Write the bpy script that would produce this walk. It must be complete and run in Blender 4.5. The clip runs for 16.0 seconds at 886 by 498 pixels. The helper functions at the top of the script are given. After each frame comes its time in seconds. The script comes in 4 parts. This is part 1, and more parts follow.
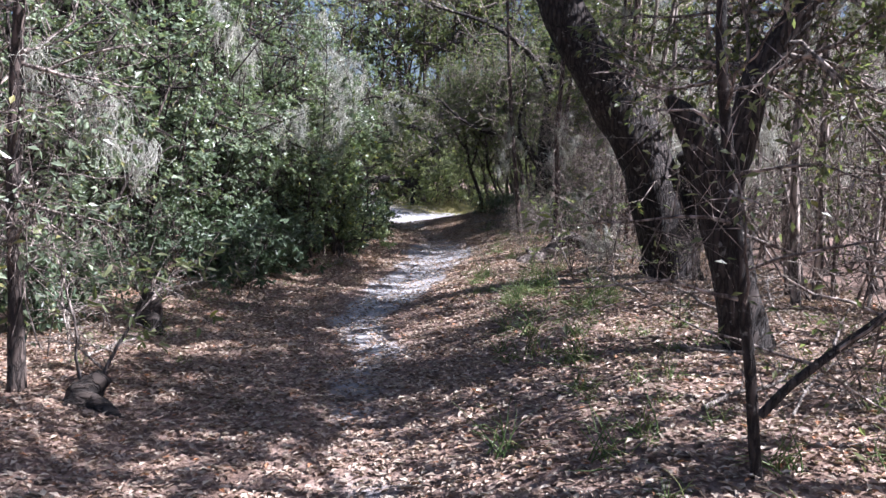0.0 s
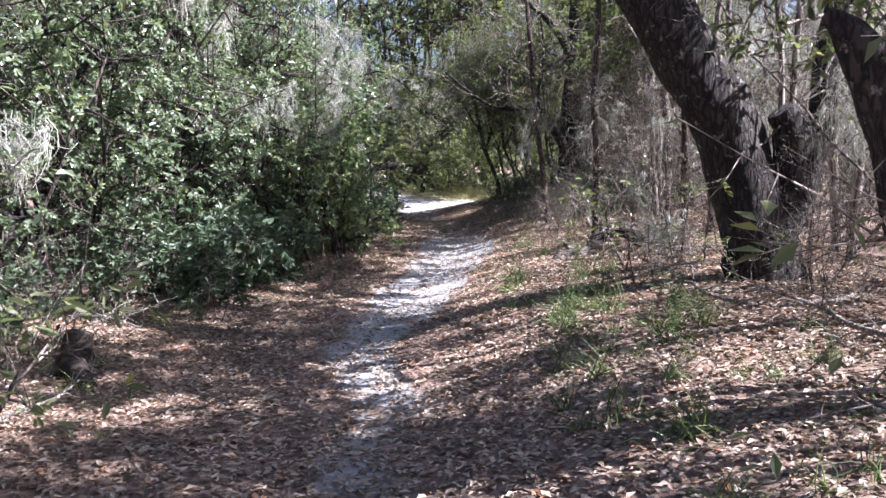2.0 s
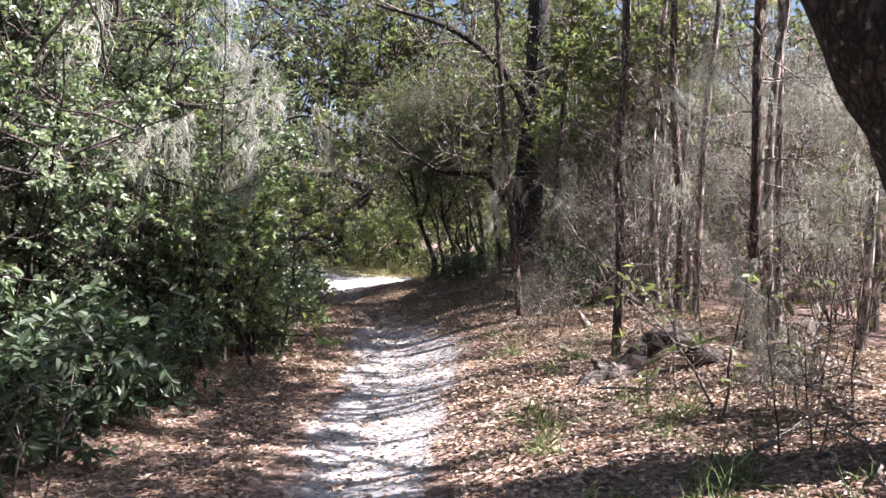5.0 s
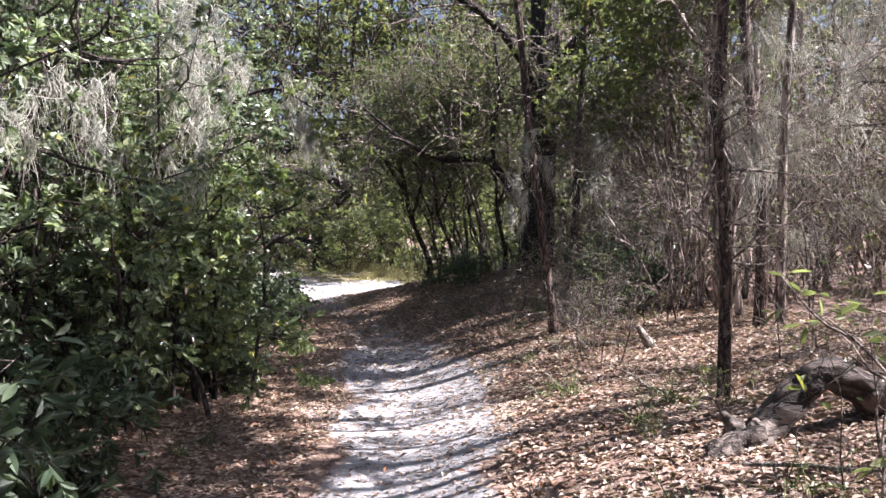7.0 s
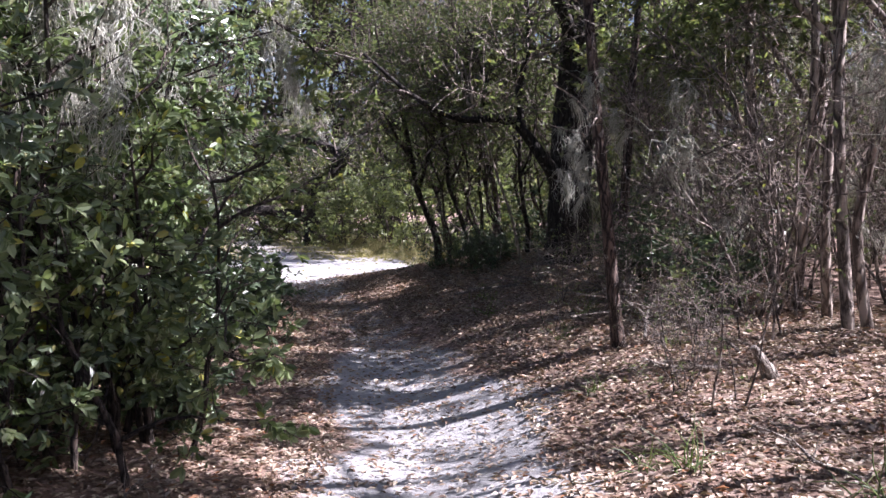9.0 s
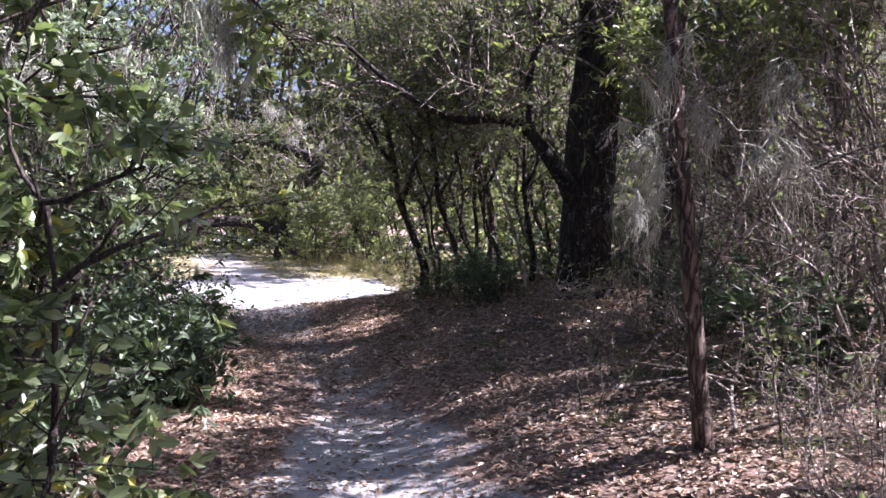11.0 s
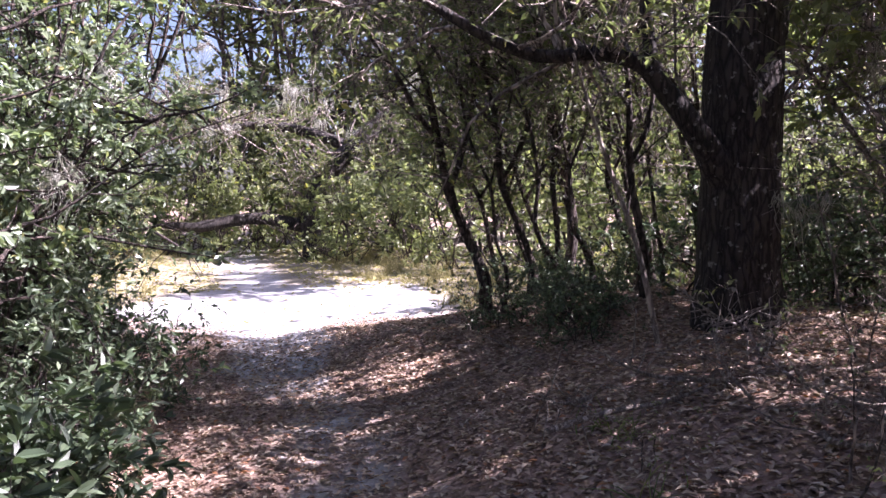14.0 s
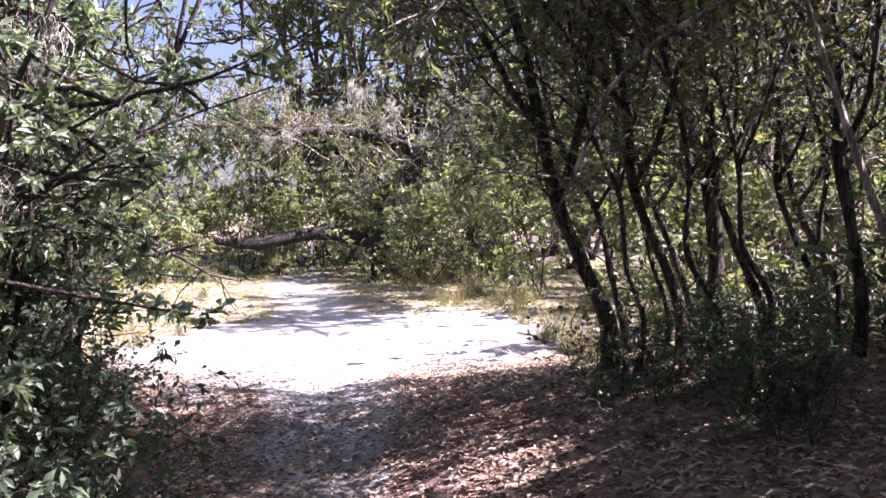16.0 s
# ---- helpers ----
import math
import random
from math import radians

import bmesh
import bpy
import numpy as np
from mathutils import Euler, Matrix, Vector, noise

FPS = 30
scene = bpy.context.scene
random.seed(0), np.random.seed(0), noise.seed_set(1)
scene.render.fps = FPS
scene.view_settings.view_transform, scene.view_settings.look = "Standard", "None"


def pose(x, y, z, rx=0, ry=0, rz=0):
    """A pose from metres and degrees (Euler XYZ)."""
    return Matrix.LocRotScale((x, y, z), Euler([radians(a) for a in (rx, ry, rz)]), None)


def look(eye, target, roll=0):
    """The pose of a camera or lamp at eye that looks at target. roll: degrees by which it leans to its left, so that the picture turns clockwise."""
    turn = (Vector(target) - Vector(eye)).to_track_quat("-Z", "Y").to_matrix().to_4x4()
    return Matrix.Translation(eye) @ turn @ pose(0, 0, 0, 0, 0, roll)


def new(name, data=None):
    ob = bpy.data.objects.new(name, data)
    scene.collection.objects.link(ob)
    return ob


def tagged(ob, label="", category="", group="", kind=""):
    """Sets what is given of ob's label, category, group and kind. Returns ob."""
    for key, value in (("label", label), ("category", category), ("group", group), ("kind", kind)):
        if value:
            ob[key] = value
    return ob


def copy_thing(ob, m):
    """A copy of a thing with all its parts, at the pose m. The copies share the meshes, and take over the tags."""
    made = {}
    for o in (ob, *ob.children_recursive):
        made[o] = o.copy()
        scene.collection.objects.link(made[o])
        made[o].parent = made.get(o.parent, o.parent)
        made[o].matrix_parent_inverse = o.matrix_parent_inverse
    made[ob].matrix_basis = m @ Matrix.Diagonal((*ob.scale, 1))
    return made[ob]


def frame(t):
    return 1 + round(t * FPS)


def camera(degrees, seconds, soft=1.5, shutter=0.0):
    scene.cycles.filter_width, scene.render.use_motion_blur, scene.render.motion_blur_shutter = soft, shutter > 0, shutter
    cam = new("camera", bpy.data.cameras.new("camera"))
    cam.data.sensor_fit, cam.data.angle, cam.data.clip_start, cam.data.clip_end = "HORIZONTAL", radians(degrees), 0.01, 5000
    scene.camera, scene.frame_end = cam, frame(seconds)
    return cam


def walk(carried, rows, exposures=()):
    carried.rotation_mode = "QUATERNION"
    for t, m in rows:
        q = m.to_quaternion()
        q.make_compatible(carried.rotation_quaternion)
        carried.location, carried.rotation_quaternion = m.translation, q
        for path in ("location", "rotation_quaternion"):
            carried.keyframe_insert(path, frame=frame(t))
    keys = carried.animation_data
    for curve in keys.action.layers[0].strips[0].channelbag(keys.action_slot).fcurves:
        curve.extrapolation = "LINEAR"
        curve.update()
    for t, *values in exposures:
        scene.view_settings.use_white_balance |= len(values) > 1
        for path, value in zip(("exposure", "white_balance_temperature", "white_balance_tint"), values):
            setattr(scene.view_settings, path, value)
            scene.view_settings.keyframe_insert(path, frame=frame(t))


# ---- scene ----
cam = camera(51.5, 16.0)
EXPOSURE = 1.98
METRES, EYE, TILT, LEAN, TURN = 17.6, 1.5, -5.0, -2.0, 0.0
ROWS = [
    (0.0, 0.0, 0.0, 0.0, 0.0, 0.0, -0.0),
    (0.5, -0.001, 0.0246, -0.0, 2.09, -1.02, 2.06),
    (1.0, -0.0026, 0.053, 0.0039, 2.97, 1.1, 1.62),
    (1.5, -0.0038, 0.0836, 0.0045, 1.69, 0.43, 1.25),
    (2.0, -0.005, 0.1172, 0.0078, 0.71, -0.9, 2.32),
    (2.5, -0.01, 0.1477, 0.0102, 0.33, 1.72, -0.52),
    (3.0, -0.0144, 0.1802, 0.0121, 0.06, -0.78, 1.25),
    (3.5, -0.0228, 0.2097, 0.0156, -0.57, 4.87, 0.29),
    (6.0, -0.0351, 0.367, 0.0287, -7.31, 2.57, 2.41),
    (6.5, -0.0362, 0.3998, 0.032, -5.8, 4.06, 2.82),
    (7.0, -0.0393, 0.4303, 0.0336, -6.77, 3.2, 3.18),
    (7.5, -0.0397, 0.4626, 0.0355, -8.27, 4.17, 3.23),
    (8.0, -0.0411, 0.493, 0.0375, -5.59, 3.31, 2.37),
    (8.5, -0.0395, 0.5252, 0.0406, -9.09, 1.39, 2.9),
    (9.0, -0.0366, 0.5582, 0.0441, -7.13, 1.55, 2.1),
    (11.5, -0.0235, 0.7056, 0.0616, -8.93, 2.42, 1.77),
    (12.0, -0.0182, 0.7348, 0.0634, -9.3, 2.88, 2.66),
    (12.5, -0.0149, 0.7646, 0.0663, -6.89, 3.56, 0.96),
    (13.0, -0.0121, 0.7955, 0.0683, -8.29, 1.34, 1.48),
    (13.5, -0.0119, 0.8301, 0.071, -5.97, 1.72, 2.12),
    (14.0, -0.0118, 0.8609, 0.0751, -5.77, 1.42, 3.32),
    (14.5, -0.0095, 0.8943, 0.0781, -6.0, 2.27, 2.0),
    (15.0, -0.0095, 0.9255, 0.0816, -4.28, 2.02, 2.69),
    (15.5, -0.0082, 0.9571, 0.0835, -4.66, 3.11, 2.3),
    (16.0, -0.0093, 0.9904, 0.0871, -1.14, 2.33, 3.76),
]
walk(cam, [(t, pose(0, 0, EYE, TILT, LEAN, TURN) @ pose(METRES * x, METRES * y, METRES * z, 90 + pitch, roll, yaw)) for t, x, y, z, yaw, pitch, roll in ROWS],
     [(t, EXPOSURE + e, k, tint) for t, e, k, tint in ((0, -0.33, 5540, 21), (1.5, -0.08, 5580, 21), (3.0, 0.14, 5680, 23), (3.5, 0.1, 6050, 22), (6.5, 0.05, 6050, 23), (9, -0.25, 5780, 27), (11.5, 0.22, 5720, 33), (12.5, 0.18, 5700, 37), (13, 0.28, 5720, 38), (14, 0.48, 5850, 38), (16, 0.42, 5950, 39))])

# ---- light: late-morning sun from behind on the right, clear sky ----
SUN_UP, SUN_TO = 46.0, (0.993, -0.12)
world = bpy.data.worlds.new("sky")
scene.world = world
world.use_nodes = True
wn = world.node_tree.nodes
sky = wn.new("ShaderNodeTexSky")
sky.sky_type, sky.sun_disc, sky.dust_density = "NISHITA", False, 2.4
sky.sun_elevation, sky.sun_rotation = radians(SUN_UP), math.atan2(SUN_TO[0], SUN_TO[1])
wn["Background"].inputs["Strength"].default_value = 0.04
world.node_tree.links.new(sky.outputs[0], wn["Background"].inputs["Color"])
sun = new("sun", bpy.data.lights.new("sun", "SUN"))
sun.data.energy, sun.data.angle, sun.data.color = 5.0, radians(0.55), (1.0, 0.945, 0.86)
sun.matrix_world = look((SUN_TO[0] * 40, SUN_TO[1] * 40 + 12, 40 * math.tan(radians(SUN_UP))), (0, 12, 0))


# ---- materials ----
def material(name):
    m = bpy.data.materials.new(name)
    m.use_nodes = True
    nt = m.node_tree
    return m, nt, nt.nodes["Principled BSDF"]


def link(nt, a, b):
    nt.links.new(a, b)


def ramp(nt, fac, *stops):
    r = nt.nodes.new("ShaderNodeValToRGB")
    els = r.color_ramp.elements
    while len(els) < len(stops):
        els.new(0.5)
    for e, (p, c) in zip(els, stops):
        e.position, e.color = p, (*c, 1)
    link(nt, fac, r.inputs[0])
    return r.outputs[0]


def grain(nt, scale, detail=4.0, stretch=(1, 1, 1), rough=0.6):
    tc = nt.nodes.new("ShaderNodeTexCoord")
    mp = nt.nodes.new("ShaderNodeMapping")
    mp.inputs["Scale"].default_value = stretch
    n = nt.nodes.new("ShaderNodeTexNoise")
    n.inputs["Scale"].default_value, n.inputs["Detail"].default_value, n.inputs["Roughness"].default_value = scale, detail, rough
    link(nt, tc.outputs["Object"], mp.inputs[0])
    link(nt, mp.outputs[0], n.inputs["Vector"])
    return n.outputs[0]


def mixed(nt, fac, a, b, mode="MIX"):
    m = nt.nodes.new("ShaderNodeMix")
    m.data_type, m.blend_type = "RGBA", mode
    for socket, v in ((m.inputs[0], fac), (m.inputs[6], a), (m.inputs[7], b)):
        if isinstance(v, (int, float)):
            socket.default_value = v
        elif isinstance(v, tuple):
            socket.default_value = (*v, 1)
        else:
            link(nt, v, socket)
    return m.outputs[2]


def bumped(nt, bsdf, height, strength, distance):
    b = nt.nodes.new("ShaderNodeBump")
    b.inputs["Strength"].default_value, b.inputs["Distance"].default_value = strength, distance
    link(nt, height, b.inputs["Height"])
    link(nt, b.outputs[0], bsdf.inputs["Normal"])


def leafy(name, dark, mid, light, rough=0.4, thin=0.3, odd=None):
    """Leaves: each one its own tint, some light through them."""
    m, nt, p = material(name)
    geo = nt.nodes.new("ShaderNodeNewGeometry")
    stops = [(0.0, dark), (0.5, mid), (0.93, light)]
    stops.append((0.97, odd if odd else light))
    col = ramp(nt, geo.outputs["Random Per Island"], *stops)
    patch = ramp(nt, grain(nt, 1.3, 2.0), (0.35, (0.75, 0.8, 0.75)), (0.7, (1.1, 1.1, 1.0)))
    col = mixed(nt, 1.0, col, patch, "MULTIPLY")
    link(nt, col, p.inputs["Base Color"])
    p.inputs["Roughness"].default_value = rough
    tr = nt.nodes.new("ShaderNodeBsdfTranslucent")
    link(nt, mixed(nt, 1.0, col, (1.28, 1.45, 0.82), "MULTIPLY"), tr.inputs["Color"])
    mx = nt.nodes.new("ShaderNodeMixShader")
    mx.inputs[0].default_value = thin
    link(nt, p.outputs[0], mx.inputs[1])
    link(nt, tr.outputs[0], mx.inputs[2])
    link(nt, mx.outputs[0], nt.nodes["Material Output"].inputs["Surface"])
    return m


def barky(name, dark, light, scale=9.0, flecks=None, rough=0.9, along=(1, 1, 0.25)):
    m, nt, p = material(name)
    n = grain(nt, scale, 6.0, along, 0.65)
    tc = nt.nodes.new("ShaderNodeTexCoord")
    mp = nt.nodes.new("ShaderNodeMapping")
    mp.inputs["Scale"].default_value = along
    cells = nt.nodes.new("ShaderNodeTexVoronoi")
    cells.feature = "DISTANCE_TO_EDGE"
    cells.inputs["Scale"].default_value = scale * 2.2
    link(nt, tc.outputs["Object"], mp.inputs[0])
    link(nt, mixed(nt, 0.12, mp.outputs[0], n), cells.inputs["Vector"])
    plates = ramp(nt, cells.outputs["Distance"], (0.02, (0, 0, 0)), (0.22, (1, 1, 1)))
    height = mixed(nt, 0.5, plates, n)
    col = ramp(nt, height, (0.25, dark), (0.8, light))
    patch = ramp(nt, grain(nt, 1.7, 3.0), (0.35, (0.65, 0.65, 0.66)), (0.7, (1.15, 1.12, 1.1)))
    col = mixed(nt, 1.0, col, patch, "MULTIPLY")
    if flecks:
        spots = ramp(nt, grain(nt, 17.0, 4.0), (0.62, (0, 0, 0)), (0.68, (1, 1, 1)))
        col = mixed(nt, spots, col, flecks)
    link(nt, col, p.inputs["Base Color"])
    p.inputs["Roughness"].default_value = rough
    bumped(nt, p, height, 1.0, 0.03)
    return m


LEAF_SHRUB = leafy("shrub_leaf", (0.09, 0.115, 0.08), (0.21, 0.255, 0.18), (0.35, 0.4, 0.3), 0.3, 0.32, (0.3, 0.28, 0.12))
LEAF_LAUREL = leafy("laurel_leaf", (0.05, 0.076, 0.046), (0.09, 0.126, 0.076), (0.16, 0.205, 0.128), 0.42, 0.2)
LEAF_OAK = leafy("oak_leaf", (0.075, 0.086, 0.052), (0.145, 0.16, 0.092), (0.225, 0.24, 0.135), 0.42, 0.52, (0.28, 0.25, 0.1))
LEAF_UNDER = leafy("understory_leaf", (0.08, 0.095, 0.055), (0.148, 0.168, 0.094), (0.24, 0.26, 0.145), 0.4, 0.52, (0.24, 0.22, 0.09))
LEAF_BROAD = leafy("broad_leaf", (0.09, 0.12, 0.06), (0.19, 0.235, 0.125), (0.33, 0.37, 0.22), 0.28, 0.3, (0.42, 0.38, 0.1))
# yellow-green leaf colour; on oaks near the bend it stands in for backlight
LEAF_YELLOW = leafy("yellow_and_backlit_leaf", (0.14, 0.155, 0.082), (0.23, 0.25, 0.138), (0.33, 0.345, 0.205), 0.45, 0.45, (0.4, 0.37, 0.12))
LEAF_DRY = leafy("dry_leaf", (0.12, 0.068, 0.05), (0.4, 0.275, 0.22), (0.62, 0.51, 0.435), 0.55, 0.08, (0.36, 0.16, 0.08))
GRASS = leafy("grass_blade", (0.09, 0.14, 0.045), (0.18, 0.25, 0.085), (0.29, 0.34, 0.14), 0.45, 0.35, (0.36, 0.3, 0.15))
STRAW = leafy("straw", (0.22, 0.19, 0.08), (0.34, 0.29, 0.13), (0.42, 0.37, 0.18), 0.6, 0.3)
MOSS = leafy("hanging_moss", (0.33, 0.32, 0.3), (0.49, 0.475, 0.45), (0.64, 0.62, 0.59), 0.9, 0.12)
BARK_OAK = barky("oak_bark", (0.012, 0.0095, 0.008), (0.066, 0.053, 0.046), 11.0, (0.22, 0.21, 0.19))
BARK_PINE = barky("pine_bark", (0.03, 0.02, 0.017), (0.23, 0.165, 0.135), 13.0, (0.36, 0.32, 0.29))
BARK_GREY = barky("twig_bark", (0.085, 0.068, 0.058), (0.5, 0.43, 0.375), 8.0)
BARK_DARK = barky("stem_bark", (0.03, 0.023, 0.02), (0.13, 0.1, 0.085), 12.0)
WOOD_DEAD = barky("dead_wood", (0.022, 0.017, 0.014), (0.125, 0.098, 0.08), 9.0, None, 0.9, (0.2, 1, 0.6))
WOOD_GREY = barky("weathered_wood", (0.05, 0.042, 0.036), (0.24, 0.2, 0.17), 10.0, None, 0.9, (0.3, 1, 0.8))
WOOD_PALE = barky("bleached_wood", (0.22, 0.18, 0.15), (0.5, 0.45, 0.39), 12.0)


def earth():
    m, nt, p = material("leafy_sandy_soil")
    sand = nt.nodes.new("ShaderNodeAttribute")
    sand.attribute_name = "sand"
    straw = nt.nodes.new("ShaderNodeAttribute")
    straw.attribute_name = "straw"
    n1, n2 = grain(nt, 2.2, 6.0), grain(nt, 28.0, 5.0)
    tc = nt.nodes.new("ShaderNodeTexCoord")
    old = nt.nodes.new("ShaderNodeTexVoronoi")
    old.inputs["Scale"].default_value, old.inputs["Randomness"].default_value = 26.0, 1.0
    link(nt, mixed(nt, 0.06, tc.outputs["Object"], n2), old.inputs["Vector"])
    mat_leaf = ramp(nt, old.outputs["Color"], (0.1, (0.07, 0.043, 0.032)), (0.5, (0.26, 0.17, 0.13)), (0.9, (0.48, 0.36, 0.295)))
    soil = ramp(nt, n2, (0.3, (0.05, 0.033, 0.024)), (0.52, (0.19, 0.122, 0.09)), (0.75, (0.4, 0.3, 0.24)))
    soil = mixed(nt, 0.6, soil, mat_leaf)
    grit = ramp(nt, n2, (0.25, (0.25, 0.243, 0.24)), (0.7, (0.47, 0.462, 0.466)))
    dryg = ramp(nt, n2, (0.3, (0.15, 0.125, 0.085)), (0.7, (0.33, 0.29, 0.22)))
    worn = nt.nodes.new("ShaderNodeMath")
    worn.operation = "MULTIPLY_ADD"
    worn.inputs[1].default_value, worn.inputs[2].default_value = 1.3, -0.65
    link(nt, n1, worn.inputs[0])
    add = nt.nodes.new("ShaderNodeMath")
    add.operation = "ADD"
    add.use_clamp = True
    link(nt, worn.outputs[0], add.inputs[0])
    link(nt, sand.outputs["Fac"], add.inputs[1])
    edge = ramp(nt, add.outputs[0], (0.3, (0, 0, 0)), (0.62, (1, 1, 1)))
    col = mixed(nt, edge, mixed(nt, straw.outputs["Fac"], soil, dryg), grit)
    link(nt, col, p.inputs["Base Color"])
    p.inputs["Roughness"].default_value = 0.95
    bumped(nt, p, n2, 0.8, 0.03)
    return m


EARTH = earth()

# ---- mesh tools: many tubes or leaves at once ----
rng = np.random.default_rng(7)


def unit(a):
    return a / np.maximum(np.linalg.norm(a, axis=-1, keepdims=True), 1e-9)


def rand_dirs(n):
    return unit(rng.normal(size=(n, 3)))


class Buf:
    def __init__(self):
        self.v, self.f3, self.f4, self.n = [], [], [], 0

    def add(self, v, f):
        (self.f3 if f.shape[1] == 3 else self.f4).append(f + self.n)
        self.v.append(v)
        self.n += len(v)


def tubes(buf, P, r0, r1, sides=5, power=1.0):
    """P (n, s+1, 3): one tapering tube along each row of points."""
    n, s, _ = P.shape
    d = unit(P[:, -1] - P[:, 0])
    ref = np.where(np.abs(d[:, 2:3]) > 0.8, np.array([[1.0, 0, 0]]), np.array([[0, 0, 1.0]]))
    u = unit(np.cross(d, ref))
    w = np.cross(d, u)
    k = np.linspace(0, 1, s)[None, :] ** power
    r = np.broadcast_to(r0, (n,))[:, None] * (1 - k) + np.broadcast_to(r1, (n,))[:, None] * k
    a = np.arange(sides) * 2 * np.pi / sides
    ring = np.cos(a)[None, :, None] * u[:, None, :] + np.sin(a)[None, :, None] * w[:, None, :]
    v = P[:, :, None, :] + r[:, :, None, None] * ring[:, None, :, :]
    i = np.arange(n * s * sides).reshape(n, s, sides)
    j = np.roll(i, -1, axis=2)
    f = np.stack([i[:, :-1], j[:, :-1], j[:, 1:], i[:, 1:]], -1).reshape(-1, 4)
    buf.add(v.reshape(-1, 3), f)


def wander(start, way, length, segs, wob=0.2, lift=0.0):
    """(n, segs+1, 3): crooked lines that leave start along way."""
    n = len(start)
    P = [start]
    d = unit(way)
    step = (np.broadcast_to(length, (n,)) / segs)[:, None]
    for _ in range(segs):
        d = unit(d + rng.normal(size=(n, 3)) * wob + np.array([0, 0, lift]))
        P.append(P[-1] + d * step)
    return np.stack(P, 1)


def pick(P, count, lo=0.2, hi=1.0):
    """Random places on the lines P: place, the line's way there, how far along."""
    n, s, _ = P.shape
    w = rng.integers(0, n, count)
    t = rng.uniform(lo, hi, count) * (s - 1.001)
    i = t.astype(int)
    q = (t - i)[:, None]
    a, b = P[w, i], P[w, i + 1]
    return a * (1 - q) + b * q, unit(b - a), t / (s - 1)


def leaves(buf, at, way, size, ratio=0.4, flat=0.6, fold=0.25, round_tip=False, core=None):
    """Folded, pointed leaves of two faces each; round_tip: of four, oval."""
    n = len(at)
    size = np.broadcast_to(size, (n,))[:, None]
    nor = rand_dirs(n) * (1 - flat) + np.array([0, 0, flat])
    if core is not None:
        nor = rand_dirs(n) * 0.55 + unit((at - core) * [1, 1, 0.6]) * 0.75 + np.array([0, 0, 0.3])
    side = unit(np.cross(way, nor))
    up = np.cross(side, way)
    bend = up * size * fold * 0.3
    tip = at + way * size - bend
    b = np.arange(n)[:, None]
    if round_tip:
        out = side * size * ratio * 0.5
        l1, l2 = at + way * size * 0.3 + out * 0.9 + bend, at + way * size * 0.7 + out * 0.85 + bend * 0.5
        r1, r2 = at + way * size * 0.3 - out * 0.9 + bend, at + way * size * 0.7 - out * 0.85 + bend * 0.5
        v = np.stack([at, l1, l2, tip, r2, r1], 1).reshape(-1, 3)
        buf.add(v, np.concatenate([b * 6 + [0, 3, 2, 1], b * 6 + [0, 5, 4, 3]]))
        return
    m = at + way * size * 0.45
    l, r = m + side * size * ratio * 0.5 + bend, m - side * size * ratio * 0.5 + bend
    v = np.stack([at, l, tip, r], 1).reshape(-1, 3)
    buf.add(v, np.concatenate([b * 4 + [0, 2, 1], b * 4 + [0, 3, 2]]))


def mesh(name, buf, mat, smooth=True):
    me = bpy.data.meshes.new(name)
    v = np.concatenate(buf.v).astype(np.float32)
    f3 = np.concatenate(buf.f3) if buf.f3 else np.zeros((0, 3), int)
    f4 = np.concatenate(buf.f4) if buf.f4 else np.zeros((0, 4), int)
    me.vertices.add(len(v))
    me.vertices.foreach_set("co", v.ravel())
    idx = np.concatenate([f3.ravel(), f4.ravel()]).astype(np.int32)
    me.loops.add(len(idx))
    me.loops.foreach_set("vertex_index", idx)
    start = np.concatenate([np.arange(len(f3)) * 3, len(f3) * 3 + np.arange(len(f4)) * 4]).astype(np.int32)
    me.polygons.add(len(start))
    me.polygons.foreach_set("loop_start", start)
    me.polygons.foreach_set("use_smooth", np.full(len(start), smooth))
    me.update(calc_edges=True)
    me.materials.append(mat)
    return me


def part(name, buf, mat, parent, label="", smooth=True, kind=""):
    ob = new(name, mesh(name, buf, mat, smooth))
    ob.parent = parent
    return tagged(ob, label, kind=kind)


def thing(name, label, category, group="", kind=""):
    return tagged(new(name), label, category, group, kind)


# ---- the ground: one sheet, a worn sandy trail with a low bank beside it ----
TRAIL_Y = [-40, 0, 4, 7.4, 9.1, 12.0, 15, 18.5, 20.5, 23, 25, 28, 33, 38, 60]
TRAIL_X = [-0.2, -0.2, -0.33, -0.57, -0.72, -0.4, -0.02, -0.05, -0.25, -0.75, -1.0, -1.2, -2.0, -2.9, -4.0]


def trail(y):
    return np.interp(y, TRAIL_Y, TRAIL_X)


def ease(t):
    t = np.clip(t, 0, 1)
    return t * t * (3 - 2 * t)


def ground_z(x, y):
    x, y = np.asarray(x, float), np.asarray(y, float)
    d = x - trail(y)
    near = ease((40 - np.abs(y - 12)) / 15) * ease((16 - np.abs(x)) / 8)
    bank = (0.38 * ease((d + 0.2) / 2.0) + 0.12 * ease((d - 1.6) / 1.4)) * ease((26.5 - y) / 3.6) * ease((y + 2) / 8)
    bank = bank + 0.13 * ease((d - 1.0) / 1.3) * ease((y - 16.5) / 3.5) * ease((25.5 - y) / 3)
    z = bank + 0.1 * ease((-d - 1.0) / 1.2)
    z = z + 0.035 * np.sin(1.7 * x + 0.6 * y) * np.sin(1.1 * y - 0.4 * x) + 0.015 * np.sin(4.3 * x + 1) * np.sin(3.7 * y)
    return z * near - 0.025 * ease(1 - np.abs(d) / 0.7) * near


